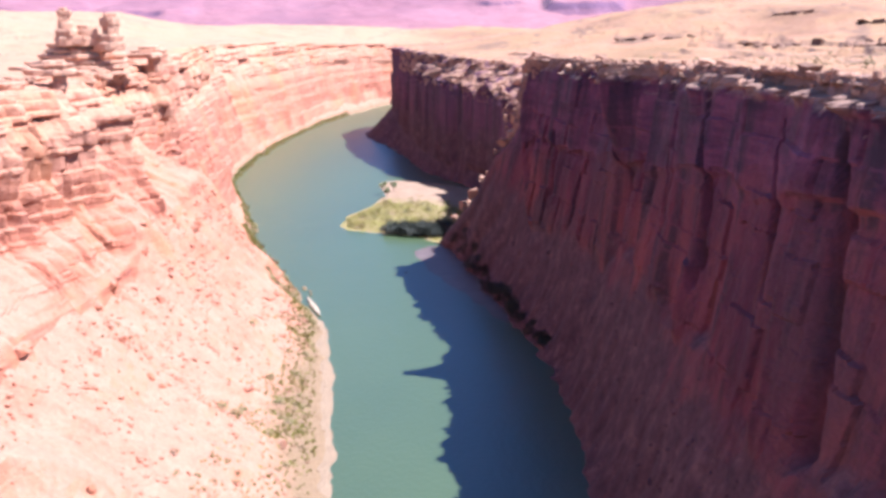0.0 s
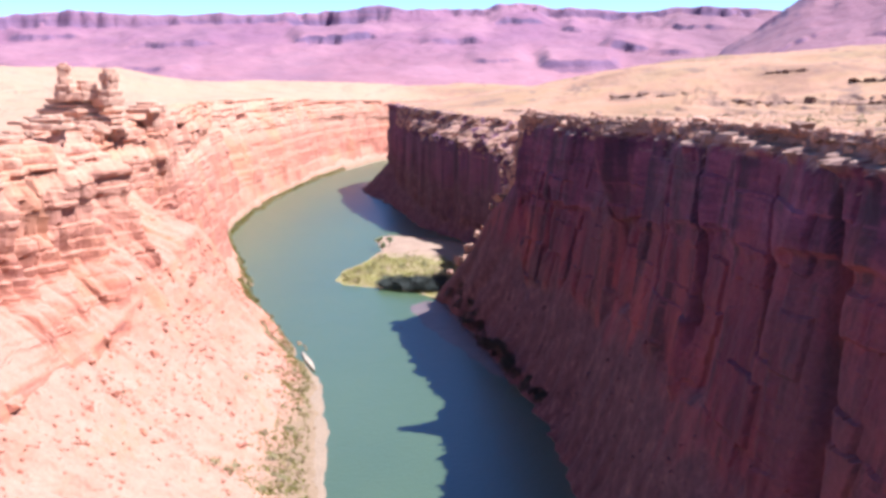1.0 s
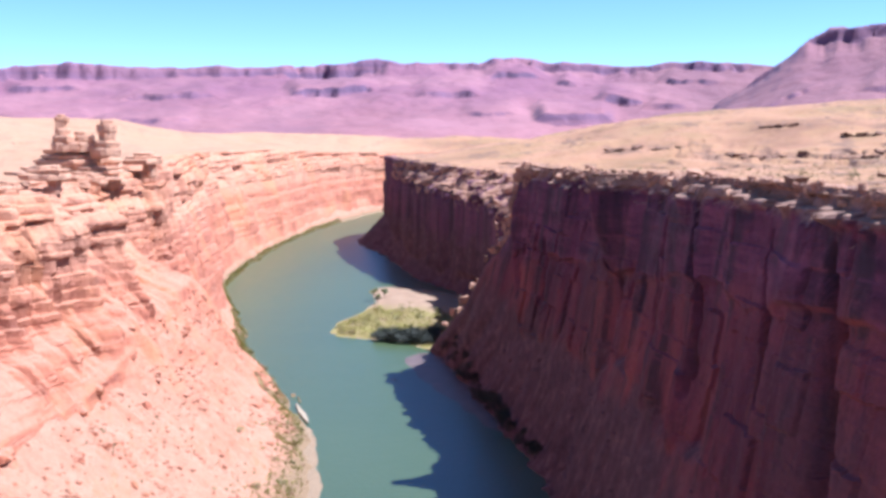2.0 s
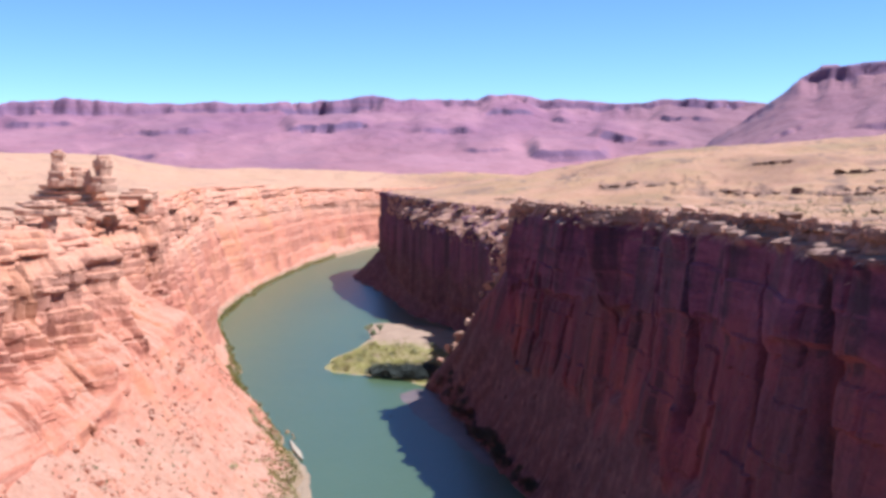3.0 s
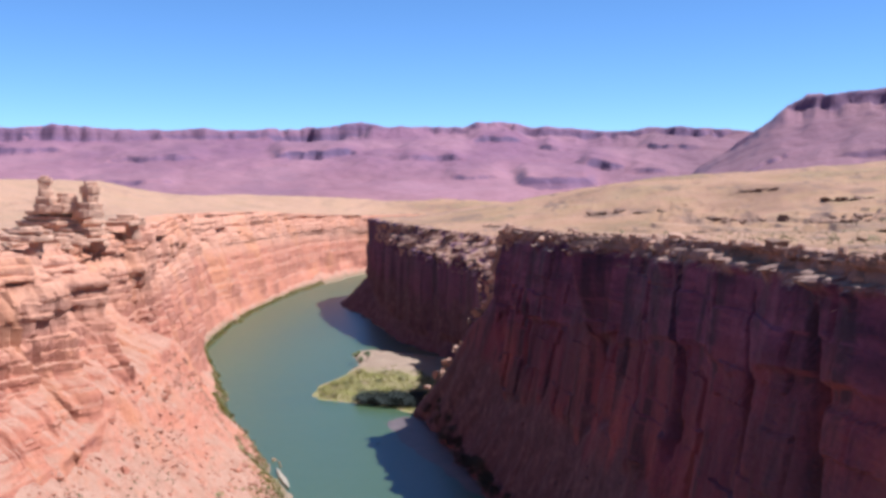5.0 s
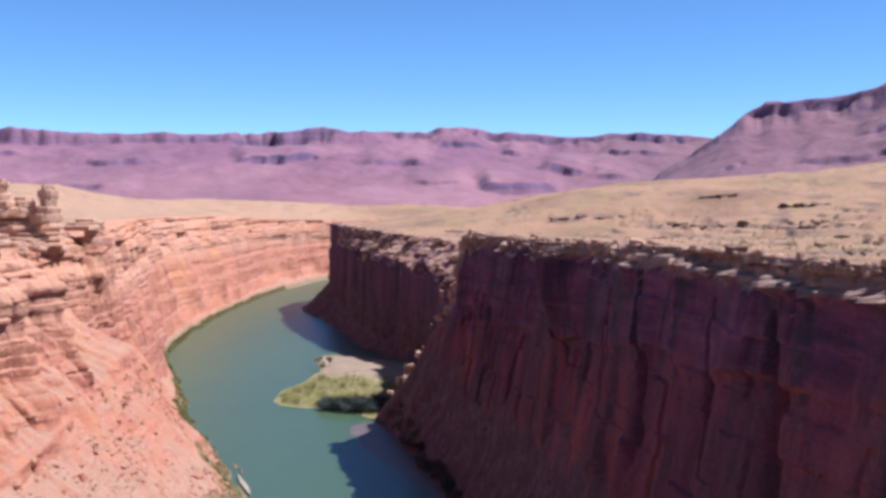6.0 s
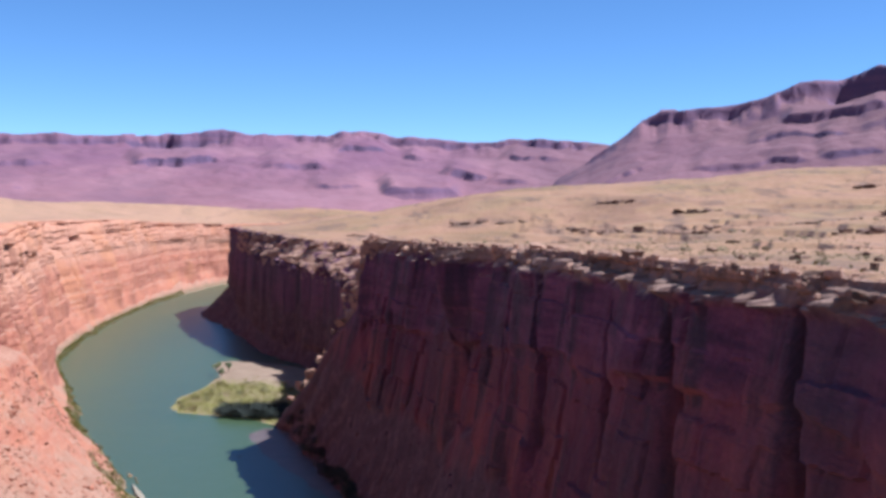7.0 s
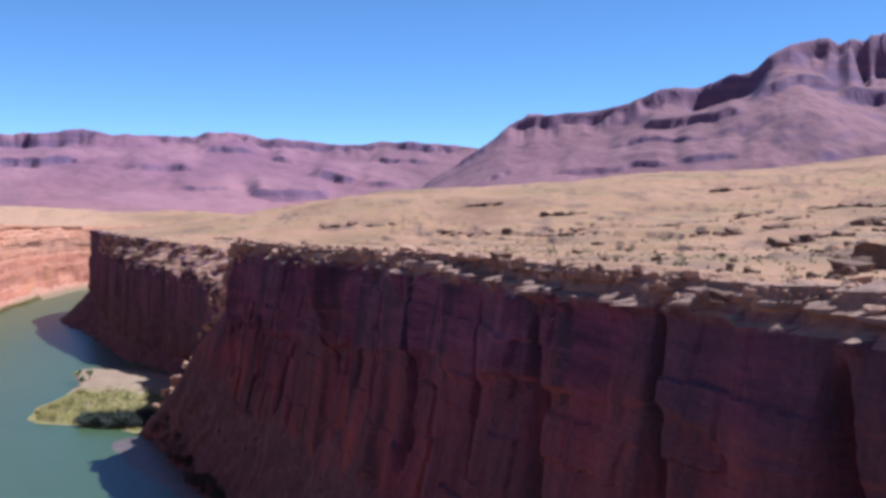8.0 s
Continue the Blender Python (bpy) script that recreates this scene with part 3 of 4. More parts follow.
SKY_NEAR = [(5, -4), (10, -2), (14, 0.9), (16.4, 2.5), (17.7, 3.46), (18.7, 4.3), (19.35, 4.69), (21.3, 4.82), (23.7, 4.85), (24.7, 5.15), (25.4, 5.66), (27.6, 5.88), (28.4, 5.95), (31.0, 6.93), (31.9, 7.2),
            (33.0, 7.8), (34.4, 8.12), (35.9, 7.98), (36.45, 7.73), (36.75, 8.22), (37.4, 8.6), (40, 9.3), (46, 10), (60, 7), (80, 4)]


def mountain(name, sky_line, d0, d1, seed, label, foot, cap, steps, crest, fine, wave, bays):
    """A range round the plain: smooth fans under a cliff cap. cap: bearing and the share of the height at the cap's foot;
    steps: low cliffs on the fans: depth share, height share, first and last bearing; crest: depth share of the skyline."""
    az = np.arange(sky_line[0][0], sky_line[-1][0], 0.1)
    dc = d0 + (d1 - d0) * (crest - 0.085)
    el = np.interp(az, *zip(*sky_line)) + fine * fbm(az / 0.9, 0, 0, 5, seed, 0.6)
    top = np.maximum(145 + dc * np.tan(np.radians(el)), foot + 1)
    ker = np.exp(-(np.arange(-40, 41) / 20.0) ** 2)
    wide = np.convolve(np.pad(top, 40, "edge"), ker / ker.sum(), "valid")
    u = np.linspace(0, 1, 300)
    a, uu = np.meshgrid(az, u, indexing="ij")
    d = d0 + (d1 - d0) * uu
    x, y = d * np.sin(np.radians(a)), d * np.cos(np.radians(a))
    w = uu + bays * fbm(x / wave, y / wave, 0, 4, seed + 1, 0.45) * smooth(0.0, 0.12, uu) * (1 - smooth(crest - 0.06, crest, uu))
    w = w + 0.010 * fbm(x / 75, y / 75, 0, 3, seed + 2) * smooth(0.3, 0.5, uu) * (1 - smooth(crest - 0.05, crest, uu))
    w = np.where(uu < crest, np.minimum(w, crest), w)
    low = np.clip(np.interp(az, *zip(*cap)) + 0.035 * fbm(az / 1.6, 0, 0, 4, seed + 6, 0.6), 0.4, 0.99)[:, None]
    wc = crest - 0.10
    even = np.interp(az, *zip(*cap))
    span = np.exp(-(np.arange(-60, 61) / 28.0) ** 2)
    even = np.convolve(np.pad(even, 60, "edge"), span / span.sum(), "valid")[:, None]
    even = even + (low - even) * smooth(wc - 0.05, wc, uu)
    h = even * np.clip(w / wc, 0, 1) ** 1.12 + (1 - low) * (0.90 * smooth(wc, wc + 0.01, w) + 0.10 * smooth(wc + 0.01, crest, w))
    for ws, rise, a0, a1 in steps:
        m = smooth(a0 - 0.5, a0 + 0.5, a + 0.2 * fbm(y / 120, 0, 0, 2, seed + 7)) * (1 - smooth(a1 - 0.8, a1 + 0.4, a))
        wk = ws + 0.008 * fbm(a / 1.6, ws, 0, 2, seed + 8)
        h = h + rise * m * (smooth(wk, wk + 0.005, w) - smooth(wk + 0.03, wk + 0.22, w))
    h = h + 0.012 * fbm(x / 70, y / 70, 0, 4, seed + 4) * smooth(0.02, 0.2, uu) * (1 - smooth(crest - 0.05, crest, uu)) - 0.05 * smooth(crest, 1, uu)
    k = smooth(crest - 0.14, crest, uu)
    z = foot + (wide[:, None] * (1 - k) + top[:, None] * k - foot) * h
    back = np.stack([x[:, -1] * 1.04, y[:, -1] * 1.04, 0 * top + foot - 60], -1)[:, None]
    v = np.concatenate([np.stack([x, y, z], -1), back], 1)
    f = grid_faces(len(az), len(u) + 1, flip=True)
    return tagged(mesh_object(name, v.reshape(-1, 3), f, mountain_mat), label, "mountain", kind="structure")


FAR_CAP = [(-60, 0.9), (-23, 0.83), (-19, 0.80), (-16, 0.88), (-12.5, 0.85), (-9.2, 0.92), (-8.5, 0.80), (-4.4, 0.80), (-3.6, 0.92), (-1.5, 0.95), (3, 0.93), (5.5, 0.87), (10, 0.92), (13, 0.88), (16, 0.94), (60, 0.9)]
NEAR_CAP = [(5, 0.98), (18.6, 0.985), (19.6, 0.93), (20.6, 0.89), (23, 0.89), (24, 0.96), (25.2, 0.96), (26, 0.87), (28, 0.84), (30.5, 0.80), (31.5, 0.90), (33, 0.94), (34.4, 0.88), (35.8, 0.96), (36.5, 0.76), (40, 0.7), (60, 0.8), (80, 0.8)]
FAR_STEPS = [(0.33, 0.085, 4.35, 8.6), (0.58, 0.08, -8.9, -4.4), (0.55, 0.05, -17.6, -12.5), (0.47, 0.08, 7.9, 10.2), (0.43, 0.05, 10.3, 12.6),
             (0.38, 0.04, -19, -14), (0.42, 0.05, -24, -19), (0.66, 0.06, -23, -19.5), (0.62, 0.07, 5.6, 6.6), (0.36, 0.04, 0.5, 3.6), (0.5, 0.05, -2, 1.5), (0.66, 0.05, 1.8, 4.8), (0.64, 0.05, 11, 14)]
NEAR_STEPS = [(0.45, 0.035, 15.7, 18.8), (0.42, 0.028, 21.4, 27.0), (0.43, 0.028, 27.6, 30.5), (0.60, 0.045, 25.6, 30.6), (0.63, 0.05, 31.6, 35.2), (0.60, 0.06, 35.8, 42), (0.52, 0.02, 24, 29)]
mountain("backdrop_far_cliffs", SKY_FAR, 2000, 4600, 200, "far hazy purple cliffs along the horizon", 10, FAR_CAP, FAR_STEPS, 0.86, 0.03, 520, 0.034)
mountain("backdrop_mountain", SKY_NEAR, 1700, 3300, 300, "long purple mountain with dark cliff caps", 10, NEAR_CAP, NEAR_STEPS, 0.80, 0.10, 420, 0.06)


# ---- river bars ----
def sand_material():
    n = Nodes("river_sand", 0.9)
    col = n.ramp(n.noise(n.pos, 0.08, 5), (0.3, (0.245, 0.150, 0.092)), (0.7, (0.32, 0.205, 0.130)))
    meadow = n.math("MULTIPLY", n.span(n.noise(n.pos, 0.12, 5, 0.7), 0.36, 0.54), n.span(n.math("ADD", n.split(n.pos)[1], n.math("MULTIPLY", n.split(n.pos)[0], 0.9)), 775, 725))
    col = n.mix(n.math("MULTIPLY", meadow, 0.85), col, (0.20, 0.170, 0.032))
    n.bump(n.noise(n.pos, 0.8, 6, 0.7), 0.6, 0.8)
    return n.done(col)


def wet_material():
    n = Nodes("wet_sand", 0.45)
    n.bump(n.noise(n.pos, 0.5, 5), 0.25, 0.3)
    return n.done(n.ramp(n.noise(n.pos, 0.1, 4), (0.3, (0.10, 0.068, 0.062)), (0.7, (0.15, 0.104, 0.090))))


sand_mat, wet_mat = sand_material(), wet_material()
beach_mat = stone_material("pale_beach_sand", (0.20, 0.130, 0.080), (0.29, 0.195, 0.120))
SPIT = [(-81, 697), (-66, 690), (-48, 683), (-30, 670), (-12, 645), (14, 600), (36, 640), (52, 720), (38, 800), (0, 865), (-46, 905), (-72, 893), (-64, 838), (-70, 790), (-84, 745), (-86, 715)]
SHOALS = [[(-44, 250), (-42.5, 300), (-47.5, 345), (-56, 410), (-68, 478), (-74, 482), (-63, 420), (-53, 348), (-48, 295), (-48, 250)],
          [(-30, 632), (-28, 616), (-17, 576), (2, 527), (20, 478), (30, 482), (24, 536), (10, 600), (-6, 640), (-20, 644)]]


def bar(name, poly, cell, slope, top, low, material, label):
    p = spline([*poly, poly[0]], [8] * len(poly))
    lo, hi = p.min(0) - 6, p.max(0) + 6
    xs, ys = np.arange(lo[0], hi[0], cell), np.arange(lo[1], hi[1], cell)
    x, y = np.meshgrid(xs, ys, indexing="ij")
    d, _ = edge_distance(x, y, np.column_stack([p, 0 * p[:, 0]]))
    d = np.where(inside(x, y, p), d, -d) + 1.3 * fbm(x / 9, y / 9, 0, 3, 71)
    z = np.clip(low + slope * d, -1.5, top) + 0.25 * slope * 10 * fbm(x / 5, y / 5, 0, 3, 72) * smooth(0, 6, d)
    f = grid_faces(len(xs), len(ys), d > -5, True)
    v = np.stack([x, y, z], -1).reshape(-1, 3)
    used, idx = np.unique(f, return_inverse=True)
    tagged(mesh_object(name, v[used], idx.reshape(f.shape), material), label, "sandbar", kind="structure")
    return x, y, z, d


spit = bar("ground_sandbar", SPIT, 1.8, 0.10, 4.5, 0.05, sand_mat, "low scrubby sandbar at the foot of the cliff")
bar("ground_beach", SHOALS[0], 1.5, 0.05, 0.3, 0.02, beach_mat, "narrow pale sandy beach along the bank")
for shoal in SHOALS[1:]:
    bar("ground_shoal", shoal, 2.5, 0.02, 0.10, 0.02, wet_mat, "flat wet shoal just above the water")


# ---- rocks ----
def rock_bm(seed, cuts=12):
    """An angular boulder about one metre across, its foot at z = 0."""
    rng = random.Random(seed)
    bm = bmesh.new()
    bmesh.ops.create_icosphere(bm, subdivisions=2, radius=0.62)
    for _ in range(cuts):
        n = Vector((rng.gauss(0, 1), rng.gauss(0, 1), rng.gauss(0, 0.8))).normalized()
        o = rng.uniform(0.22, 0.46)
        for v in bm.verts:
            k = v.co.dot(n) - o
            if k > 0:
                v.co -= n * k
    for v in bm.verts:
        v.co += Vector((rng.uniform(-1, 1), rng.uniform(-1, 1), rng.uniform(-1, 1))) * 0.02
        v.co.z += 0.28
    return bm


def rock_meshes(count, seed, material, make=rock_bm):
    out = []
    for k in range(count):
        me = bpy.data.meshes.new("boulder")
        bm = make(seed + k)
        bm.to_mesh(me)
        bm.free()
        me.materials.append(material)
        out.append(me)
    return out


def slab_bm(rng, rx, ry, h, sides=13):
    """One bed of rock: an uneven polygon with a thickness, its edges chipped."""
    bm = bmesh.new()
    turn = rng.uniform(0, 1.5)
    rad = [rng.uniform(0.84, 1.08) / max(abs(math.cos(6.2832 * i / sides + turn)), abs(math.sin(6.2832 * i / sides + turn))) ** 0.75 for i in range(sides)]
    rings = []
    for zz, k in ((0, 0.94), (0.18 * h, 1.0), (0.80 * h, 1.03), (h, 0.93)):
        rings.append([bm.verts.new((rx * r * k * math.cos(6.2832 * i / sides) + rng.uniform(-.04, .04) * rx,
                                    ry * r * k * math.sin(6.2832 * i / sides) + rng.uniform(-.04, .04) * ry,
                                    zz + rng.uniform(-.05, .05) * h)) for i, r in enumerate(rad)])
    for a, b in zip(rings, rings[1:]):
        for i in range(sides):
            bm.faces.new((a[i], a[(i + 1) % sides], b[(i + 1) % sides], b[i]))
    bm.faces.new(rings[0][::-1])
    bm.faces.new(rings[-1])
    return bm


def block_bm(seed):
    """A squared, jointed block about one metre across, its foot at z = 0."""
    rng = random.Random(seed)
    bm = bmesh.new()
    bmesh.ops.create_cube(bm, size=1.0)
    bmesh.ops.subdivide_edges(bm, edges=bm.edges[:], cuts=2, use_grid_fill=True)
    for _ in range(5):
        n = Vector((rng.gauss(0, 1), rng.gauss(0, 1), rng.gauss(0, 1))).normalized()
        o = rng.uniform(0.42, 0.62)
        for v in bm.verts:
            k = v.co.dot(n) - o
            if k > 0:
                v.co -= n * k
    waist = rng.uniform(0.82, 1.0)
    for v in bm.verts:
        if abs(v.co.z) < 0.3:
            v.co.x *= waist
            v.co.y *= waist
        v.co += Vector((rng.uniform(-1, 1), rng.uniform(-1, 1), rng.uniform(-.6, .6))) * 0.045
        v.co.z += 0.5
    return bm


BOULDERS = rock_meshes(9, 500, rock)
CREAM = rock_meshes(5, 540, cream_rock) + rock_meshes(6, 560, cream_rock, block_bm)
BROWN = rock_meshes(3, 580, brown_rock, block_bm) + rock_meshes(6, 590, brown_rock)
# boulders in the same shade-darkened colours as the east wall
SHADED = rock_meshes(4, 520, shade_dark_rock)
FALLEN = rock_meshes(5, 620, rock, block_bm)


def place_rock(name, rng, x, y, z, size, label, group, flat=0.75, shapes=BOULDERS):
    ob = new(name, rng.choice(shapes))
    m = Matrix.LocRotScale((x, y, z - 0.18 * size), Euler((rng.uniform(-.3, .3), rng.uniform(-.3, .3), rng.uniform(0, 6.28))),
                           (size * rng.uniform(0.8, 1.4), size * rng.uniform(0.7, 1.1), size * flat * rng.uniform(0.7, 1.2)))
    ob.matrix_world = m
    return tagged(ob, label, "rock", group)


def on_grid(rng, grid, i0, i1, j0, j1):
    i, j = rng.randrange(i0, i1), rng.randrange(j0, j1)
    u, v = rng.random(), rng.random()
    return (grid[i, j] * (1 - u) + grid[i + 1, j] * u) * (1 - v) + (grid[i, j + 1] * (1 - u) + grid[i + 1, j + 1] * u) * v


def column_near(plan, col, value):
    return int(np.argmin(np.abs(plan[:len(plan) * 3 // 4, col] - value)))


rng = random.Random(11)
w0, w1, w2 = (column_near(left_plan, 1, y) for y in (205, 560, 900))
for k in range(210):
    a, b = (w0, w1) if k < 165 else (w1, w2)
    p = on_grid(rng, west, a, b, 5, 50)
    size = min(5.5, 0.9 + rng.expovariate(1.0))
    place_rock("boulder", rng, *p, size, "large fallen salmon sandstone boulder on the rubble slope" if size > 2.5 else "small fallen salmon sandstone boulder on the rubble slope",
               "fallen boulders on the sunlit slope")
for k in range(110):
    p = on_grid(rng, west, w0, w1, 44, 62)
    place_rock("boulder", rng, *p, 0.9 + min(4.0, rng.expovariate(0.8)), "angular salmon sandstone boulder heaped along the cliff foot", "fallen boulders on the sunlit slope", 0.8, BOULDERS + FALLEN)
for k in range(46):
    p = on_grid(rng, west, w0, w2, 2, 5)
    place_rock("bank_rock", rng, *p, rng.uniform(0.8, 2.2), "pale rounded rock at the water's edge", "rocks along the bank")
# blocks along the broken rim of the shaded wall
e0, e1, e2, e3, e4 = (column_near(right_plan, 3, y) for y in (105, 505, 545, 600, 1190))
J_TOP = east.shape[1] - 9
ridge = sum(R_STEPS[:9])
for k in range(230):
    p = on_grid(rng, east, e0, e1, J_TOP - 7, J_TOP + 5)
    dark = k % 5 < 3
    place_rock("rim_block", rng, *p, 0.7 + min(3.2, rng.expovariate(0.85)), "weathered brown sandstone block on the canyon rim" if dark else "pale weathered sandstone block on the canyon rim", "blocks along the rim", 0.55,
               BROWN if dark else CREAM)
for k in range(140):
    p = on_grid(rng, east, e2 + 8, e4 + 10, J_TOP - 38 + (k % 3) * 12, J_TOP + 3)
    place_rock("rubble_rock", rng, *p, 1.2 + min(5.0, rng.expovariate(0.6)), "sunlit sandstone block on the broken slope under the rim", "rubble in the side gully", 0.8, CREAM)
for k in range(230):
    p = on_grid(rng, east, ridge - 1, ridge + (12 if k % 5 < 4 else 30), 8 + 12 * (k % 4), J_TOP - 4)
    p = p + np.array([rng.uniform(-3.6, 0.2), rng.uniform(-0.5, 1.0), rng.uniform(-0.6, 0.6)])
    place_rock("rubble_rock", rng, *p, 1.3 + min(4.2, rng.expovariate(0.6)), "sunlit sandstone block on the ridge of rubble", "rubble on the descending ridge", 0.9, CREAM[5:])
for k in range(40):
    p = on_grid(rng, east, e0, e2, 4, 50)
    place_rock("shade_boulder", rng, *p, rng.uniform(1.0, 3.0), "dusty red boulder on the shaded debris slope", "boulders on the shaded slope", 0.75, SHADED)
LEDGE = []
for k in range(5):
    ledge_bm = slab_bm(random.Random(90 + k), 0.5, 0.5, 1.0, 8)
    LEDGE.append(bpy.data.meshes.new("ledge"))
    ledge_bm.to_mesh(LEDGE[-1])
    ledge_bm.free()
    LEDGE[-1].materials.append(cream_rock)
for k in range(34):
    i = rng.randrange(e0, e1)
    j = J_TOP - rng.choice((0, 1, 1, 2, 3, 4, 6, 8, 11))
    p, q = east[i, j], east[i + 3, j]
    ob = tagged(new("rim_ledge", rng.choice(LEDGE)), "pale flat sandstone ledge jutting from the shaded wall", "rock", "ledges below the rim")
    turn = math.atan2(q[1] - p[1], q[0] - p[0])
    ob.location, ob.rotation_euler = p, (rng.uniform(-.12, .12), rng.uniform(-.12, .12), turn)
    ob.scale = (rng.uniform(1.2, 4.5), rng.uniform(1.2, 2.6), rng.uniform(0.6, 1.5))
for x, y, size in ((-33.5, 576.6, 2.4), (-51, 345.7, 2.2), (-52, 333, 1.6), (-48.4, 313, 2.0), (-86, 541, 3.0), (-83, 536, 2.4), (-81, 529, 2.2), (-88, 546, 2.0)):
    place_rock("pale_rock", rng, x, y, 0.15, size, "bleached pale rock standing in the shallows", "pale rocks in the shallows", 0.6)


def stack(name, rng, x, y, z, rows, label, category, group=""):
    """A pile of beds, from the foot up: rows of half length, half depth, thickness, shift."""
    top = tagged(new(name), label, category, group)
    top.location, top.rotation_euler = (x, y, z), (0, 0, rng.uniform(-0.4, 0.4))
    h = 0.0
    for rx, ry, t, dx in rows:
        ob = part("slab", slab_bm(rng, rx, ry, t, 14), tower_rock, top)
        ob.location, ob.rotation_euler = (dx, rng.uniform(-.1, .1) * ry, h), (rng.uniform(-.04, .04), rng.uniform(-.04, .04), rng.uniform(0, 0.5))
        h += t * 0.96
    return top


rng = random.Random(23)


def bed_bm(rng, rx, ry, h, sides=44):
    """A broad bed with a ragged outline, undercut along its foot."""
    waves = [(k, rng.uniform(0, 6.28), rng.uniform(0.3, 1.0) * 0.22 / k ** 0.6) for k in range(2, 9)]
    bm = bmesh.new()
    rings = []
    rad = []
    for i in range(sides):
        a = 6.2832 * i / sides
        rad.append(1 + sum(c * math.sin(k * a + q) for k, q, c in waves) + rng.uniform(-0.06, 0.06))
    for zz, k in ((0, 0.92), (0.35 * h, 0.93), (0.5 * h, 1.0), (0.9 * h, 1.0), (h, 0.95)):
        rings.append([bm.verts.new((rx * r * k * math.cos(6.2832 * i / sides), ry * r * k * math.sin(6.2832 * i / sides), zz + rng.uniform(-.06, .06) * h)) for i, r in enumerate(rad)])
    for lo, hi in zip(rings, rings[1:]):
        for i in range(sides):
            bm.faces.new((lo[i], lo[(i + 1) % sides], hi[(i + 1) % sides], hi[i]))
    bm.faces.new(rings[0][::-1])
    bm.faces.new(rings[-1])
    return bm


def butte(x, y, z, rows, label):
    """A hill of ragged beds: half length, half depth, thickness, shift."""
    top = tagged(new("rock_butte"), label, "rock outcrop")
    top.location = (x, y, z)
    h = 0.0
    for rx, ry, t, dx in rows:
        ob = part("bed", bed_bm(rng, rx, ry, t), tower_rock, top)
        ob.location = (dx, rng.uniform(-.06, .06) * ry, h)
        h += t * 0.97


butte(-190, 512, 113, [(29, 26, 3.4, 0), (26, 24, 2.2, 0.6), (25, 20, 3.2, 0.4), (21, 19, 2.0, 1.5), (20, 15, 3.6, 2.4), (17, 14, 2.2, 4), (15, 11, 3.0, 6)],
      "stepped butte of cream sandstone beds on the canyon rim")
stack("rock_tower", rng, -186, 498, 131.0, [(6.4, 4.6, 4.6, 0.6), (5.0, 4.2, 3.4, 0.4), (3.4, 3.4, 3.6, -.4), (2.6, 2.6, 3.0, -1.0), (3.3, 2.8, 2.6, -.7), (1.9, 1.8, 1.2, -.8)],
      "blocky weathered rock tower with an undercut side", "rock tower", "towers on the butte")
stack("rock_tower", rng, -177.5, 502, 131.0, [(6.2, 4.4, 4.6, 0), (4.8, 4.0, 3.4, .3), (3.4, 3.0, 1.8, -.6)],
      "low broad rock stump of thick squared beds", "rock tower", "towers on the butte")
stack("rock_tower", rng, -167, 501, 128.5, [(5.6, 4.2, 4.4, -.4), (4.6, 3.8, 3.4, 0), (3.4, 3.2, 4.2, .9), (4.4, 3.6, 4.0, .4), (3.0, 2.8, 2.2, .6)],
      "narrow weathered rock tower with a rounded head", "rock tower", "towers on the butte")
stack("overhanging_rock", rng, -164, 417, 116.5, [(3.2, 2.4, 3.0, 3.0), (2.8, 2.2, 3.0, 3.4), (8.6, 7.6, 2.6, 0), (7.4, 6.0, 1.6, .8), (4.5, 4.0, 1.4, 1.2)], "undercut sandstone rock with a deep shaded hollow", "rock outcrop")
stack("overhanging_rock", rng, -163, 544, 116.5, [(3.6, 2.8, 3.6, 3.6), (3.2, 2.6, 3.2, 4.0), (9.6, 8.4, 2.8, 0), (8.0, 6.4, 2.0, .8), (5.0, 4.4, 1.6, 1.6)], "undercut sandstone rock with a deep shaded hollow", "rock outcrop")
stack("ledge_rock", rng, -172, 392, 116, [(7, 4, 2.0, 0), (6, 3.4, 1.6, .6), (6.6, 3.4, 1.4, .2)], "low pile of cream sandstone ledges", "rock outcrop", "ledges on the western rim")
stack("ledge_rock", rng, -196, 600, 116, [(9, 4, 1.8, 0), (8, 3.4, 1.6, .6), (7, 3.4, 1.2, .2)], "low pile of cream sandstone ledges", "rock outcrop", "ledges on the western rim")

for x, y, r in ((-170, 466, 7), (-176, 446, 8), (-169, 486, 6), (-172, 528, 7), (-182, 424, 8), (-186, 470, 7), (-178, 560, 7), (-190, 540, 8), (-174, 410, 6)):
    stack("ledge_rock", rng, x, y, 115.5, [(r, r * .7, 1.8, 0), (r * .85, r * .6, 1.4, .6), (r * .9, r * .55, 1.5, -.2), (r * .5, r * .4, 1.2, .5)], "low pile of cream sandstone ledges", "rock outcrop", "ledges on the western rim")


def plain_at(x, y):
    ax, ay = np.array([float(x)]), np.array([float(y)])
    dr, zr = edge_distance(ax, ay, rim_r)
    dl, zl = edge_distance(ax, ay, rim_l)
    k = 1 / (1 + (dr / (dl + 1)) ** 4)
    return float(plain_height(ax, ay, np.minimum(dr, dl), zr * k + zl * (1 - k))[0])


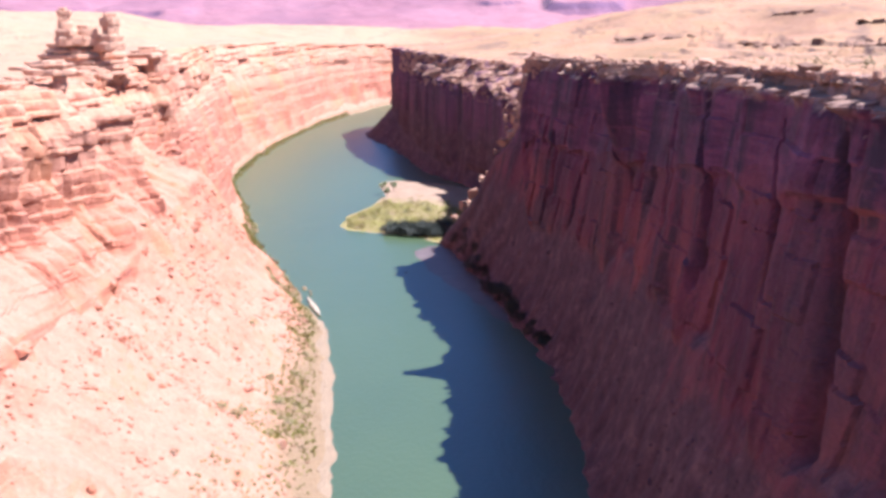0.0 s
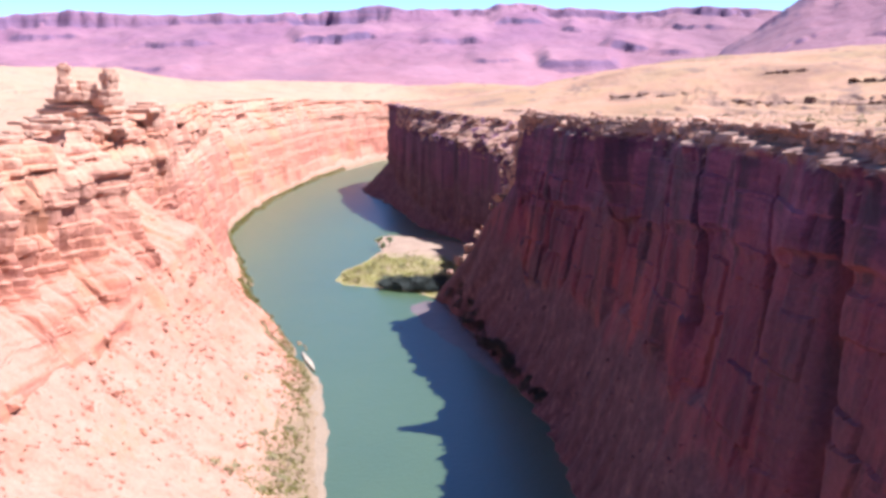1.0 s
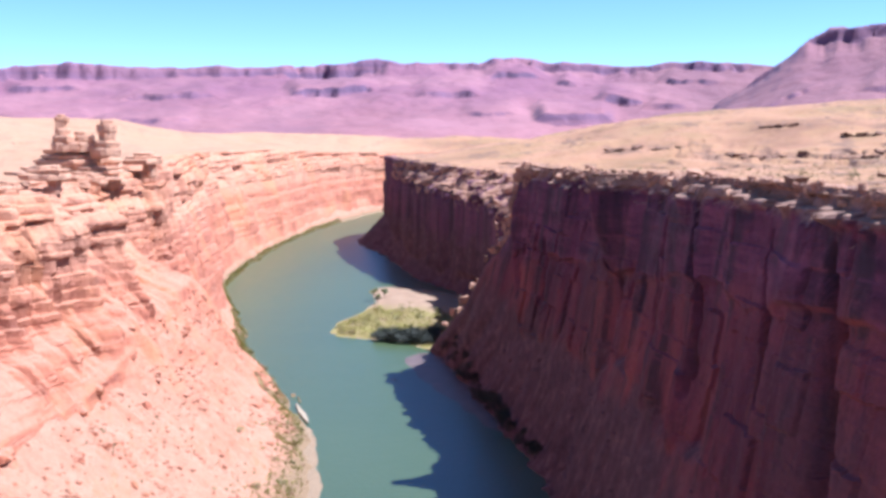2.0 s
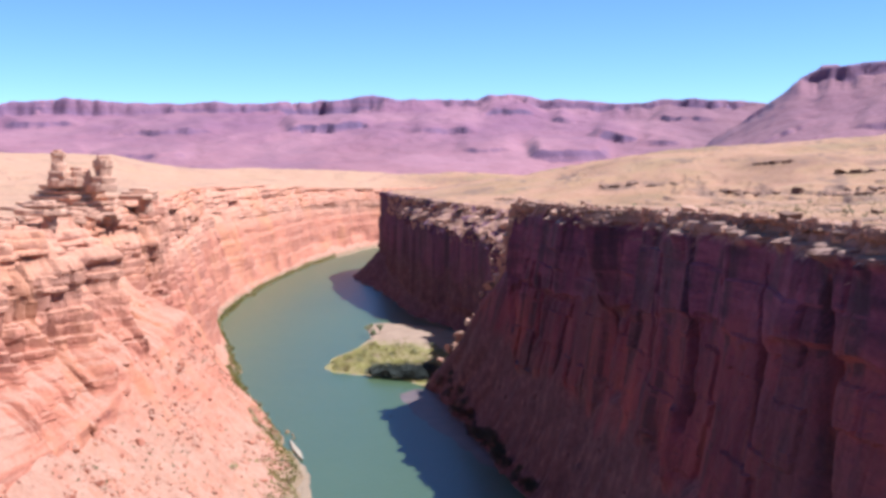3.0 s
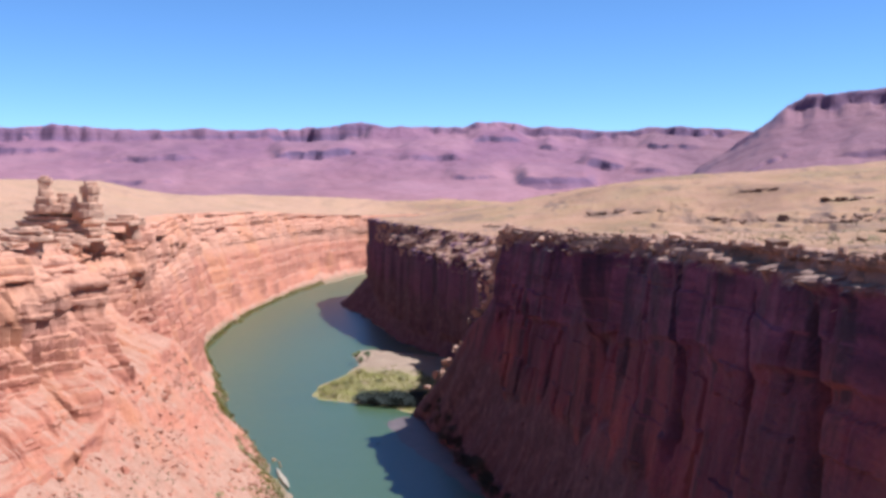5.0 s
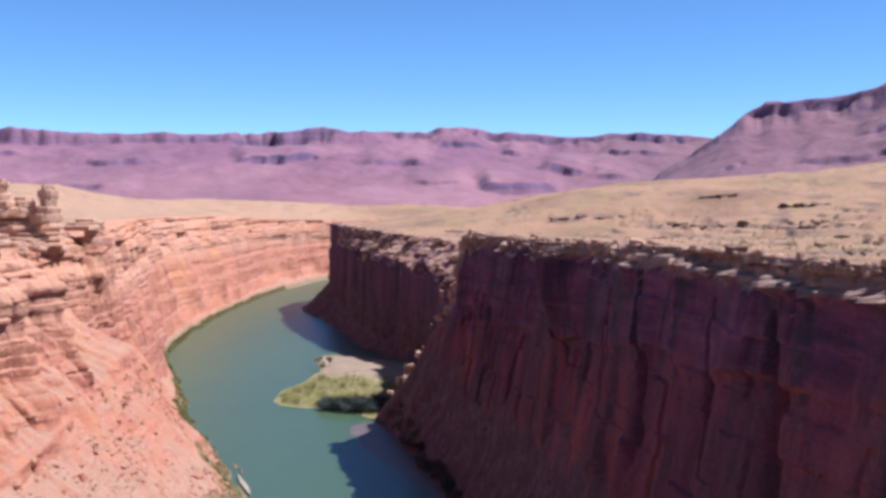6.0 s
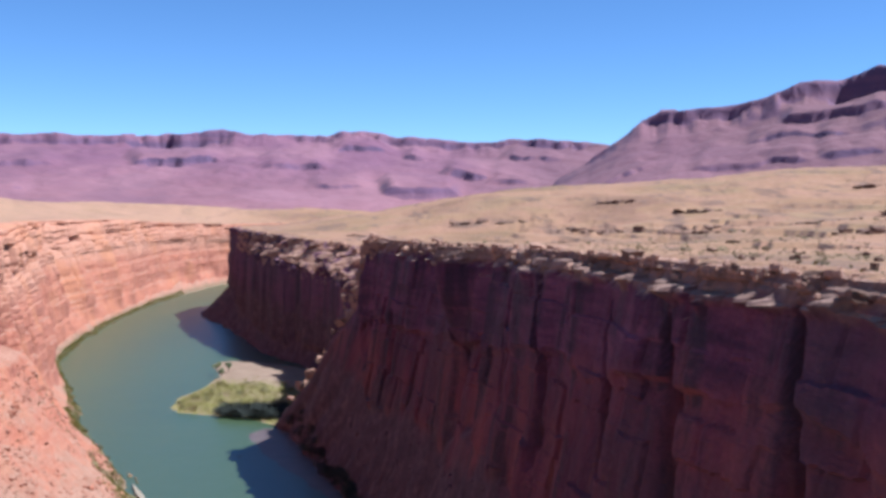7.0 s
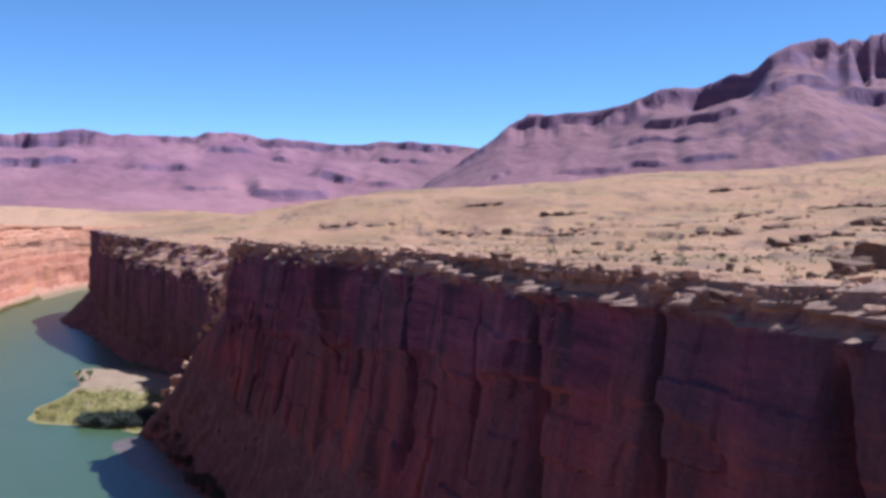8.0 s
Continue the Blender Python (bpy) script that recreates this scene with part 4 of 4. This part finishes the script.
# low scarps on the eastern plain
SCARPS = [(260, 796, 24, 6.0), (238, 826, 12, 4.4), (284, 748, 15, 6.0), (225, 860, 12, 4.0), (166, 973, 22, 3.6), (191, 942, 14, 3.4), (300, 716, 10, 4.0), (90, 942, 20, 3.0), (52, 970, 16, 2.6), (340, 850, 26, 3.0),
          (262, 512, 8, 8.5), (268, 478, 7, 6.0), (264, 452, 8, 5.0), (300, 466, 9, 4.6), (330, 440, 8, 4.0), (234, 350, 9, 5.6), (252, 356, 6, 4.4), (306, 404, 10, 4.2), (284, 372, 7, 3.4),
          (137, 182, 6.5, 8.2), (150, 196, 5, 5.2), (128, 176, 3, 3.2), (161, 225, 6, 3.6), (148, 207, 4, 2.6), (118, 168, 3.5, 2.4), (176, 258, 7, 3.8), (188, 264, 6, 3.2), (205, 262, 6, 3.6),
          (112, 158, 3, 1.8), (156, 248, 5, 2.4), (178, 232, 5, 3.0), (222, 300, 6, 3.4), (250, 300, 7, 4.0), (480, 640, 26, 3.4), (400, 545, 22, 3.0), (337, 502, 14, 3.0), (520, 860, 30, 3.4), (440, 700, 24, 3.0), (200, 430, 14, 1.5), (172, 470, 12, 1.4), (150, 545, 14, 1.6), (236, 590, 16, 2.0), (318, 600, 16, 2.0), (380, 640, 20, 2.2), (122, 640, 12, 1.6), (300, 930, 26, 2.6)]
for x, y, length, height in SCARPS:
    height *= 1.45
    length *= 1.2
    top = tagged(new("scarp"), "low broken scarp of brown sandstone on the plain", "rock outcrop", "scarps on the eastern plain")
    top.location, top.rotation_euler = (x, y, plain_at(x, y) - 0.5), (0, 0, rng.uniform(-0.7, -0.1))
    k = -length
    while k < length:
        w = rng.uniform(0.3, 1.1) * min(height, 5.5)
        ob = new("block", rng.choice(BROWN))
        ob.parent = top
        ob.location, ob.rotation_euler = (k + w / 2, rng.uniform(-1, 1.4) * 0.3 * height, -0.2 * height), (rng.uniform(-.3, .3), rng.uniform(-.3, .3), rng.uniform(-.9, .9))
        ob.scale = (w * rng.uniform(1.5, 2.9), w * rng.uniform(1.0, 1.8), height * (1.2 - 0.8 * abs(k / length)) * rng.uniform(.35, 0.85))
        k += w * rng.uniform(0.5, 1.1)
rng = random.Random(37)
for k in range(70):
    a, d = radians(rng.uniform(22, 39)), rng.uniform(165, 420)
    x, y = d * math.sin(a), d * math.cos(a)
    place_rock("plain_rock", rng, x, y, plain_at(x, y), rng.uniform(0.8, 2.8), "weathered brown boulder lying on dry grass", "boulders on the eastern plain", 0.7, BROWN)

# a bleached slab at the water's edge
bm = slab_bm(random.Random(5), 15.0, 1.3, 1.3, 15)
me = bpy.data.meshes.new("fallen_slab")
bm.to_mesh(me)
bm.free()


def pale_material():
    n = Nodes("bleached_stone", 0.85)
    n.bump(n.noise(n.pos, 1.2, 6), 0.4, 0.4)
    return n.done(n.ramp(n.noise(n.pos, 0.5, 5), (0.3, (0.25, 0.185, 0.125)), (0.7, (0.36, 0.285, 0.205))))


pale_mat = pale_material()
me.materials.append(pale_mat)
ob = tagged(new("fallen_slab", me), "long bleached slab of stone at the water's edge", "rock")
ob.location, ob.rotation_euler = (-76.5, 506, -0.2), (0, 0, radians(-72))


# ---- loose stones on the sunlit slope ----
def scatter_stones(name, points, rng, low, high, material, label):
    base = bmesh.new()
    bmesh.ops.create_icosphere(base, subdivisions=1, radius=0.5)
    bv = np.array([v.co for v in base.verts])
    bf = np.array([[v.index for v in f.verts] for f in base.faces])
    base.free()
    verts, faces = [], []
    for k, p in enumerate(points):
        sc = low + (high - low) * rng.random() ** 2.5
        jit = bv * (1 + 0.5 * (np.array([[rng.random() - .5] for _ in bv])))
        verts.append(jit * [sc * rng.uniform(.8, 1.5), sc * rng.uniform(.8, 1.4), sc * 0.7] + np.array(p))
        faces.append(bf + k * len(bv))
    return tagged(mesh_object(name, np.vstack(verts), np.vstack(faces), material, smooth_shade=False), label, "stones", kind="stuff")


rng = random.Random(53)


def in_patches(rng, count, grid, i0, i1, j0, j1, wave, seed):
    """Spots gathered in loose patches, few in between."""
    out = []
    while len(out) < count:
        p = on_grid(rng, grid, i0, i1, j0, j1)
        if float(fbm(p[0] / wave, p[1] / wave, 0, 3, seed)) + rng.gauss(0, 0.25) > 0.25:
            out.append(p)
    return out


scatter_stones("scree", in_patches(rng, 2600, west, w0, w1 + 60, 4, 53, 26, 5), rng, 0.4, 2.2, rock, "scattered small stones over the sunlit slope")
scatter_stones("rim_rubble", [on_grid(rng, east, e0, e4, J_TOP - 4, J_TOP + 6) for _ in range(2000)], rng, 0.4, 1.5, cream_rock, "loose rubble along the shaded wall's rim")
scatter_stones("gully_rubble", [on_grid(rng, east, e2 + 8, e4 + 10, J_TOP - 40 + (k % 4) * 9, J_TOP + 3) for k in range(3000)], rng, 0.6, 2.6, cream_rock, "loose cream rubble in the side gully")
scatter_stones("ridge_rubble", [on_grid(rng, east, ridge - 4, ridge + 22, 6 + 10 * (k % 6), J_TOP) for k in range(900)], rng, 0.5, 2.4, cream_rock, "loose cream rubble down the ridge")
scatter_stones("shade_scree", [on_grid(rng, east, e0, e2, 3, 52) for _ in range(2000)], rng, 0.35, 1.4, shade_dark_rock, "scattered stones over the shaded slope")


# ---- plants ----
def leaf_material(name, dark, light):
    n = Nodes(name, 0.7)
    info = n.t.nodes.new("ShaderNodeObjectInfo").outputs["Random"]
    isl = n.t.nodes.new("ShaderNodeNewGeometry").outputs["Random Per Island"]
    f = n.math("MULTIPLY", n.math("ADD", info, isl), 0.5)
    return n.done(n.ramp(f, (0.1, dark), (0.9, light)))


olive = leaf_material("olive_leaves", (0.14, 0.125, 0.042), (0.27, 0.23, 0.080))
dry = leaf_material("dry_scrub_leaves", (0.13, 0.105, 0.042), (0.27, 0.21, 0.085))
# near-black leaves: the promontory's shadow put into the colour
thicket = leaf_material("shade_thicket_leaves", (0.014, 0.017, 0.013), (0.036, 0.038, 0.022))
yellow = leaf_material("yellow_green_leaves", (0.15, 0.13, 0.026), (0.30, 0.255, 0.055))
tree_green = leaf_material("tree_leaves", (0.075, 0.092, 0.030), (0.19, 0.19, 0.070))
bark = Nodes("grey_bark", 0.9)
bark = bark.done(bark.ramp(bark.noise(bark.pos, 3.0, 4), (0.3, (0.078, 0.058, 0.039)), (0.7, (0.156, 0.117, 0.086))))


def leaf_cloud(rng, clumps, per, spread, leaf):
    """Leaves in clumps; a clump is a centre and a radius."""
    v, f = [], []
    for cx, cy, cz, r in clumps:
        for _ in range(per):
            d = Vector((rng.gauss(0, 1), rng.gauss(0, 1), rng.gauss(0, .8))).normalized() * r * rng.random() ** 0.4
            c = Vector((cx, cy, max(0.05, cz))) + d * spread
            c.z = max(c.z, 0.05)
            t = Vector((rng.gauss(0, 1), rng.gauss(0, 1), rng.gauss(0, 1))).normalized()
            w = t.orthogonal().normalized() * leaf * rng.uniform(.5, 1)
            t = t * leaf * rng.uniform(.6, 1.3)
            k = len(v)
            v += [tuple(c - w), tuple(c + t * .4 - w * .2), tuple(c + w), tuple(c - t * .6)]
            f.append((k, k + 1, k + 2, k + 3))
    me = bpy.data.meshes.new("foliage")
    me.from_pydata(v, [], f)
    return me


def limb(bm, a, b, ra, rb, sides=5):
    a, b = Vector(a), Vector(b)
    d = (b - a).normalized()
    x = d.orthogonal().normalized()
    y = d.cross(x)
    ring = [[bm.verts.new(p + (x * math.cos(6.2832 * i / sides) + y * math.sin(6.2832 * i / sides)) * r) for i in range(sides)] for p, r in ((a, ra), (b, rb))]
    for i in range(sides):
        bm.faces.new((ring[0][i], ring[0][(i + 1) % sides], ring[1][(i + 1) % sides], ring[1][i]))


def shoot(bm, root, path, radii, sides=5):
    """A bent shoot that grows out of a shared root."""
    last = None
    for k, (p, r) in enumerate(zip(path, radii)):
        p = Vector(p)
        d = (Vector(path[min(k + 1, len(path) - 1)]) - Vector(path[max(k - 1, 0)])).normalized()
        x = d.orthogonal().normalized()
        y = d.cross(x)
        ring = [bm.verts.new(p + (x * math.cos(6.2832 * i / sides) + y * math.sin(6.2832 * i / sides)) * r) for i in range(sides)]
        for i in range(sides):
            n = (i + 1) % sides
            bm.faces.new((root, ring[i], ring[n]) if last is None else (last[i], last[n], ring[n], ring[i]))
        last = ring


def shrub(seed, height, width, leaves, label, name, category="shrub"):
    rng = random.Random(seed)
    top = tagged(new(name), label, category)
    bm = bmesh.new()
    root = bm.verts.new((0, 0, -0.25))
    clumps = []
    for k in range(7):
        a = 6.2832 * k / 7 + rng.uniform(-.4, .4)
        tip = (width * .36 * math.cos(a), width * .36 * math.sin(a), height * rng.uniform(.45, .8))
        mid = (tip[0] * .35, tip[1] * .35, tip[2] * .55)
        shoot(bm, root, (tuple(c * .08 for c in tip), mid, tip), (.024 * height, .015 * height, .008 * height))
        clumps.append((*tip, width * rng.uniform(.17, .26)))
        clumps.append((tip[0] * 1.15, tip[1] * 1.15, tip[2] * .5, width * .15))
    clumps.append((0, 0, height * .8, width * .25))
    part("stem", bm, bark, top)
    me = leaf_cloud(rng, clumps, 16, 1.0, 0.075 * height + 0.05)
    me.materials.append(leaves)
    ob = new("foliage", me)
    ob.parent = top
    return top


def tree(seed, height, label):
    rng = random.Random(seed)
    top = tagged(new("tree"), label, "tree", "trees on the sandbar")
    bm = bmesh.new()
    limb(bm, (0, 0, -0.3), (.15, .1, height * .4), .28, .18, 8)
    clumps = []
    for k in range(9):
        a = 2.4 * k
        z0 = height * rng.uniform(.25, .42)
        tip = (height * .28 * math.cos(a) * rng.uniform(.5, 1), height * .28 * math.sin(a) * rng.uniform(.5, 1), height * rng.uniform(.5, .95))
        limb(bm, (.1, .08, z0), tip, .12, .03)
        clumps.append((*tip, height * rng.uniform(.12, .2)))
    part("trunk", bm, bark, top)
    me = leaf_cloud(rng, clumps, 120, 1.0, 0.45)
    me.materials.append(tree_green)
    ob = new("crown", me)
    ob.parent = top
    return top


def strew(kinds, spots, rng, low, high, group):
    for k, (x, y, z) in enumerate(spots):
        src = kinds[k % len(kinds)]
        s = rng.uniform(low, high)
        m = pose(x, y, z, 0, 0, rng.uniform(0, 360)) @ Matrix.Diagonal((s, s, s, 1))
        if k < len(kinds):
            ob = src
            ob.matrix_world = m
        else:
            ob = copy_thing(src, pose(x, y, z, 0, 0, rng.uniform(0, 360)))
            ob.scale = (s, s, s)
        tagged(ob, group=group)


rng = random.Random(71)
straw = leaf_material("straw_green_leaves", (0.19, 0.155, 0.055), (0.36, 0.29, 0.115))
green = [shrub(600 + k, 2.4, 3.2, straw if k % 2 else olive, "dense olive tamarisk shrub on the river bank", "tamarisk") for k in range(4)]
spots = in_patches(rng, 60, west, w0, w1, 4, 26, 24, 77) + [on_grid(rng, west, w0, w1, 4, 18) for _ in range(20)] + [on_grid(rng, west, w1, w2, 3, 11) for _ in range(80)]
far_w = sum(L_STEPS[:12])
spots += [on_grid(rng, west, w2, far_w, 3, 22) for _ in range(100)]
strew(green, spots, rng, 0.4, 1.3, "shrubs along the sunlit bank")
sx, sy, sz, sd = spit
ok = np.argwhere((sd > 2.5) & (sx < 20) & (sy + 0.9 * sx + 26 * fbm(sx / 12, sy / 12, 0, 3, 91) < 752))
spots = [tuple(float(a[tuple(ok[k])]) for a in (sx, sy, sz)) for k in (rng.randrange(len(ok)) for _ in range(70))]
strew([shrub(640 + k, 2.6, 3.6, olive if k % 4 == 1 else yellow, "scrubby yellow-green bush on the sandbar", "sandbar_bush") for k in range(4)], spots, rng, 0.7, 1.6, "bushes on the sandbar")
strew([shrub(660 + k, 2.6, 3.4, thicket, "shrub at the foot of the cliff, its leaves darkened for shade", "cliff_shrub") for k in range(2)], [on_grid(rng, east, column_near(right_plan, 1, 430), column_near(right_plan, 1, 650), 3, 14) for _ in range(80)],
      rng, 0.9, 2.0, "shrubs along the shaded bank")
spots = []
for _ in range(210):
    a, r = rng.uniform(0, 6.28), rng.random() ** 0.5
    spots.append((-26 + 29 * r * math.cos(a), 683 - 0.2 * 29 * r * math.cos(a) + 14 * r * math.sin(a), 0.8))
strew([shrub(690 + k, 3.0, 4.0, thicket, "dense thicket bush on the sandbar, shade put into its dark leaves", "thicket_bush") for k in range(2)], spots, rng, 1.2, 2.3, "thicket on the sandbar")
for k, (x, y, h) in enumerate(((-66, 835, 9.5), (-58, 846, 7.5), (-62, 822, 7.0), (-50, 690, 4.6))):
    ob = tree(680 + k, h, "leafy pale green tree on the sandbar")
    ob.location = (x, y, 1.2)
brush = [shrub(700 + k, 1.3, 2.2, dry, "low dry desert bush on the plain", "desert_bush") for k in range(3)]
spots = []
while len(spots) < 80:
    a, d = radians(rng.uniform(4, 39)), rng.uniform(170, 700)
    x, y = d * math.sin(a), d * math.cos(a)
    q = np.array([x]), np.array([y])
    if not inside(*q, canyon_poly)[0] and edge_distance(*q, rim_r)[0][0] > 8:
        spots.append((x, y, plain_at(x, y)))
strew(brush, spots, rng, 0.6, 1.6, "bushes on the eastern plain")


def tufts(name, points, rng, size, material, label):
    """Small upright tufts, five blades each."""
    v, f = [], []
    for x, y, z in points:
        for _ in range(5):
            a, r = rng.uniform(0, 6.28), size * rng.uniform(.2, 1)
            dx, dy = math.cos(a) * r, math.sin(a) * r
            w = size * .35
            k = len(v)
            v += [(x + dx - w * math.sin(a), y + dy + w * math.cos(a), z - .1), (x + dx + w * math.sin(a), y + dy - w * math.cos(a), z - .1),
                  (x + dx * 1.6, y + dy * 1.6, z + size * rng.uniform(.6, 1.4))]
            f.append((k, k + 1, k + 2))
    return tagged(mesh_object(name, v, f, material, smooth_shade=False), label, "grass", kind="stuff")


reeds = leaf_material("pale_reeds", (0.17, 0.15, 0.026), (0.31, 0.265, 0.060))
tufts("riverside_grass", in_patches(rng, 900, west, w0, w1, 4, 22, 24, 77) + [on_grid(rng, west, w0, w1, 4, 14) for _ in range(1100)] + [on_grid(rng, west, w1, far_w, 3, 26) for _ in range(9000)], rng, 0.8, reeds, "rough green grass and reeds along the bank")
tufts("sandbar_grass", [tuple(float(a[tuple(ok[k])]) for a in (sx, sy, sz)) for k in (rng.randrange(len(ok)) for _ in range(4000))], rng, 0.7, reeds, "yellow-green grass over the sandbar")
tufts("slope_scrub", in_patches(rng, 500, west, w0, w1, 5, 50, 30, 9), rng, 0.7, dry, "dry scrub dotted over the rubble slope")
tufts("plain_scrub", [p for p in ((d * math.sin(a), d * math.cos(a)) for a, d in ((radians(rng.uniform(5, 40)), rng.uniform(150, 620)) for _ in range(1500)))
                      for p in [(*p, plain_at(*p))] if p[0] > 96 + 0.02 * p[1] or p[1] > 700], rng, 0.55, dry, "dry scrub dotted over the eastern plain")
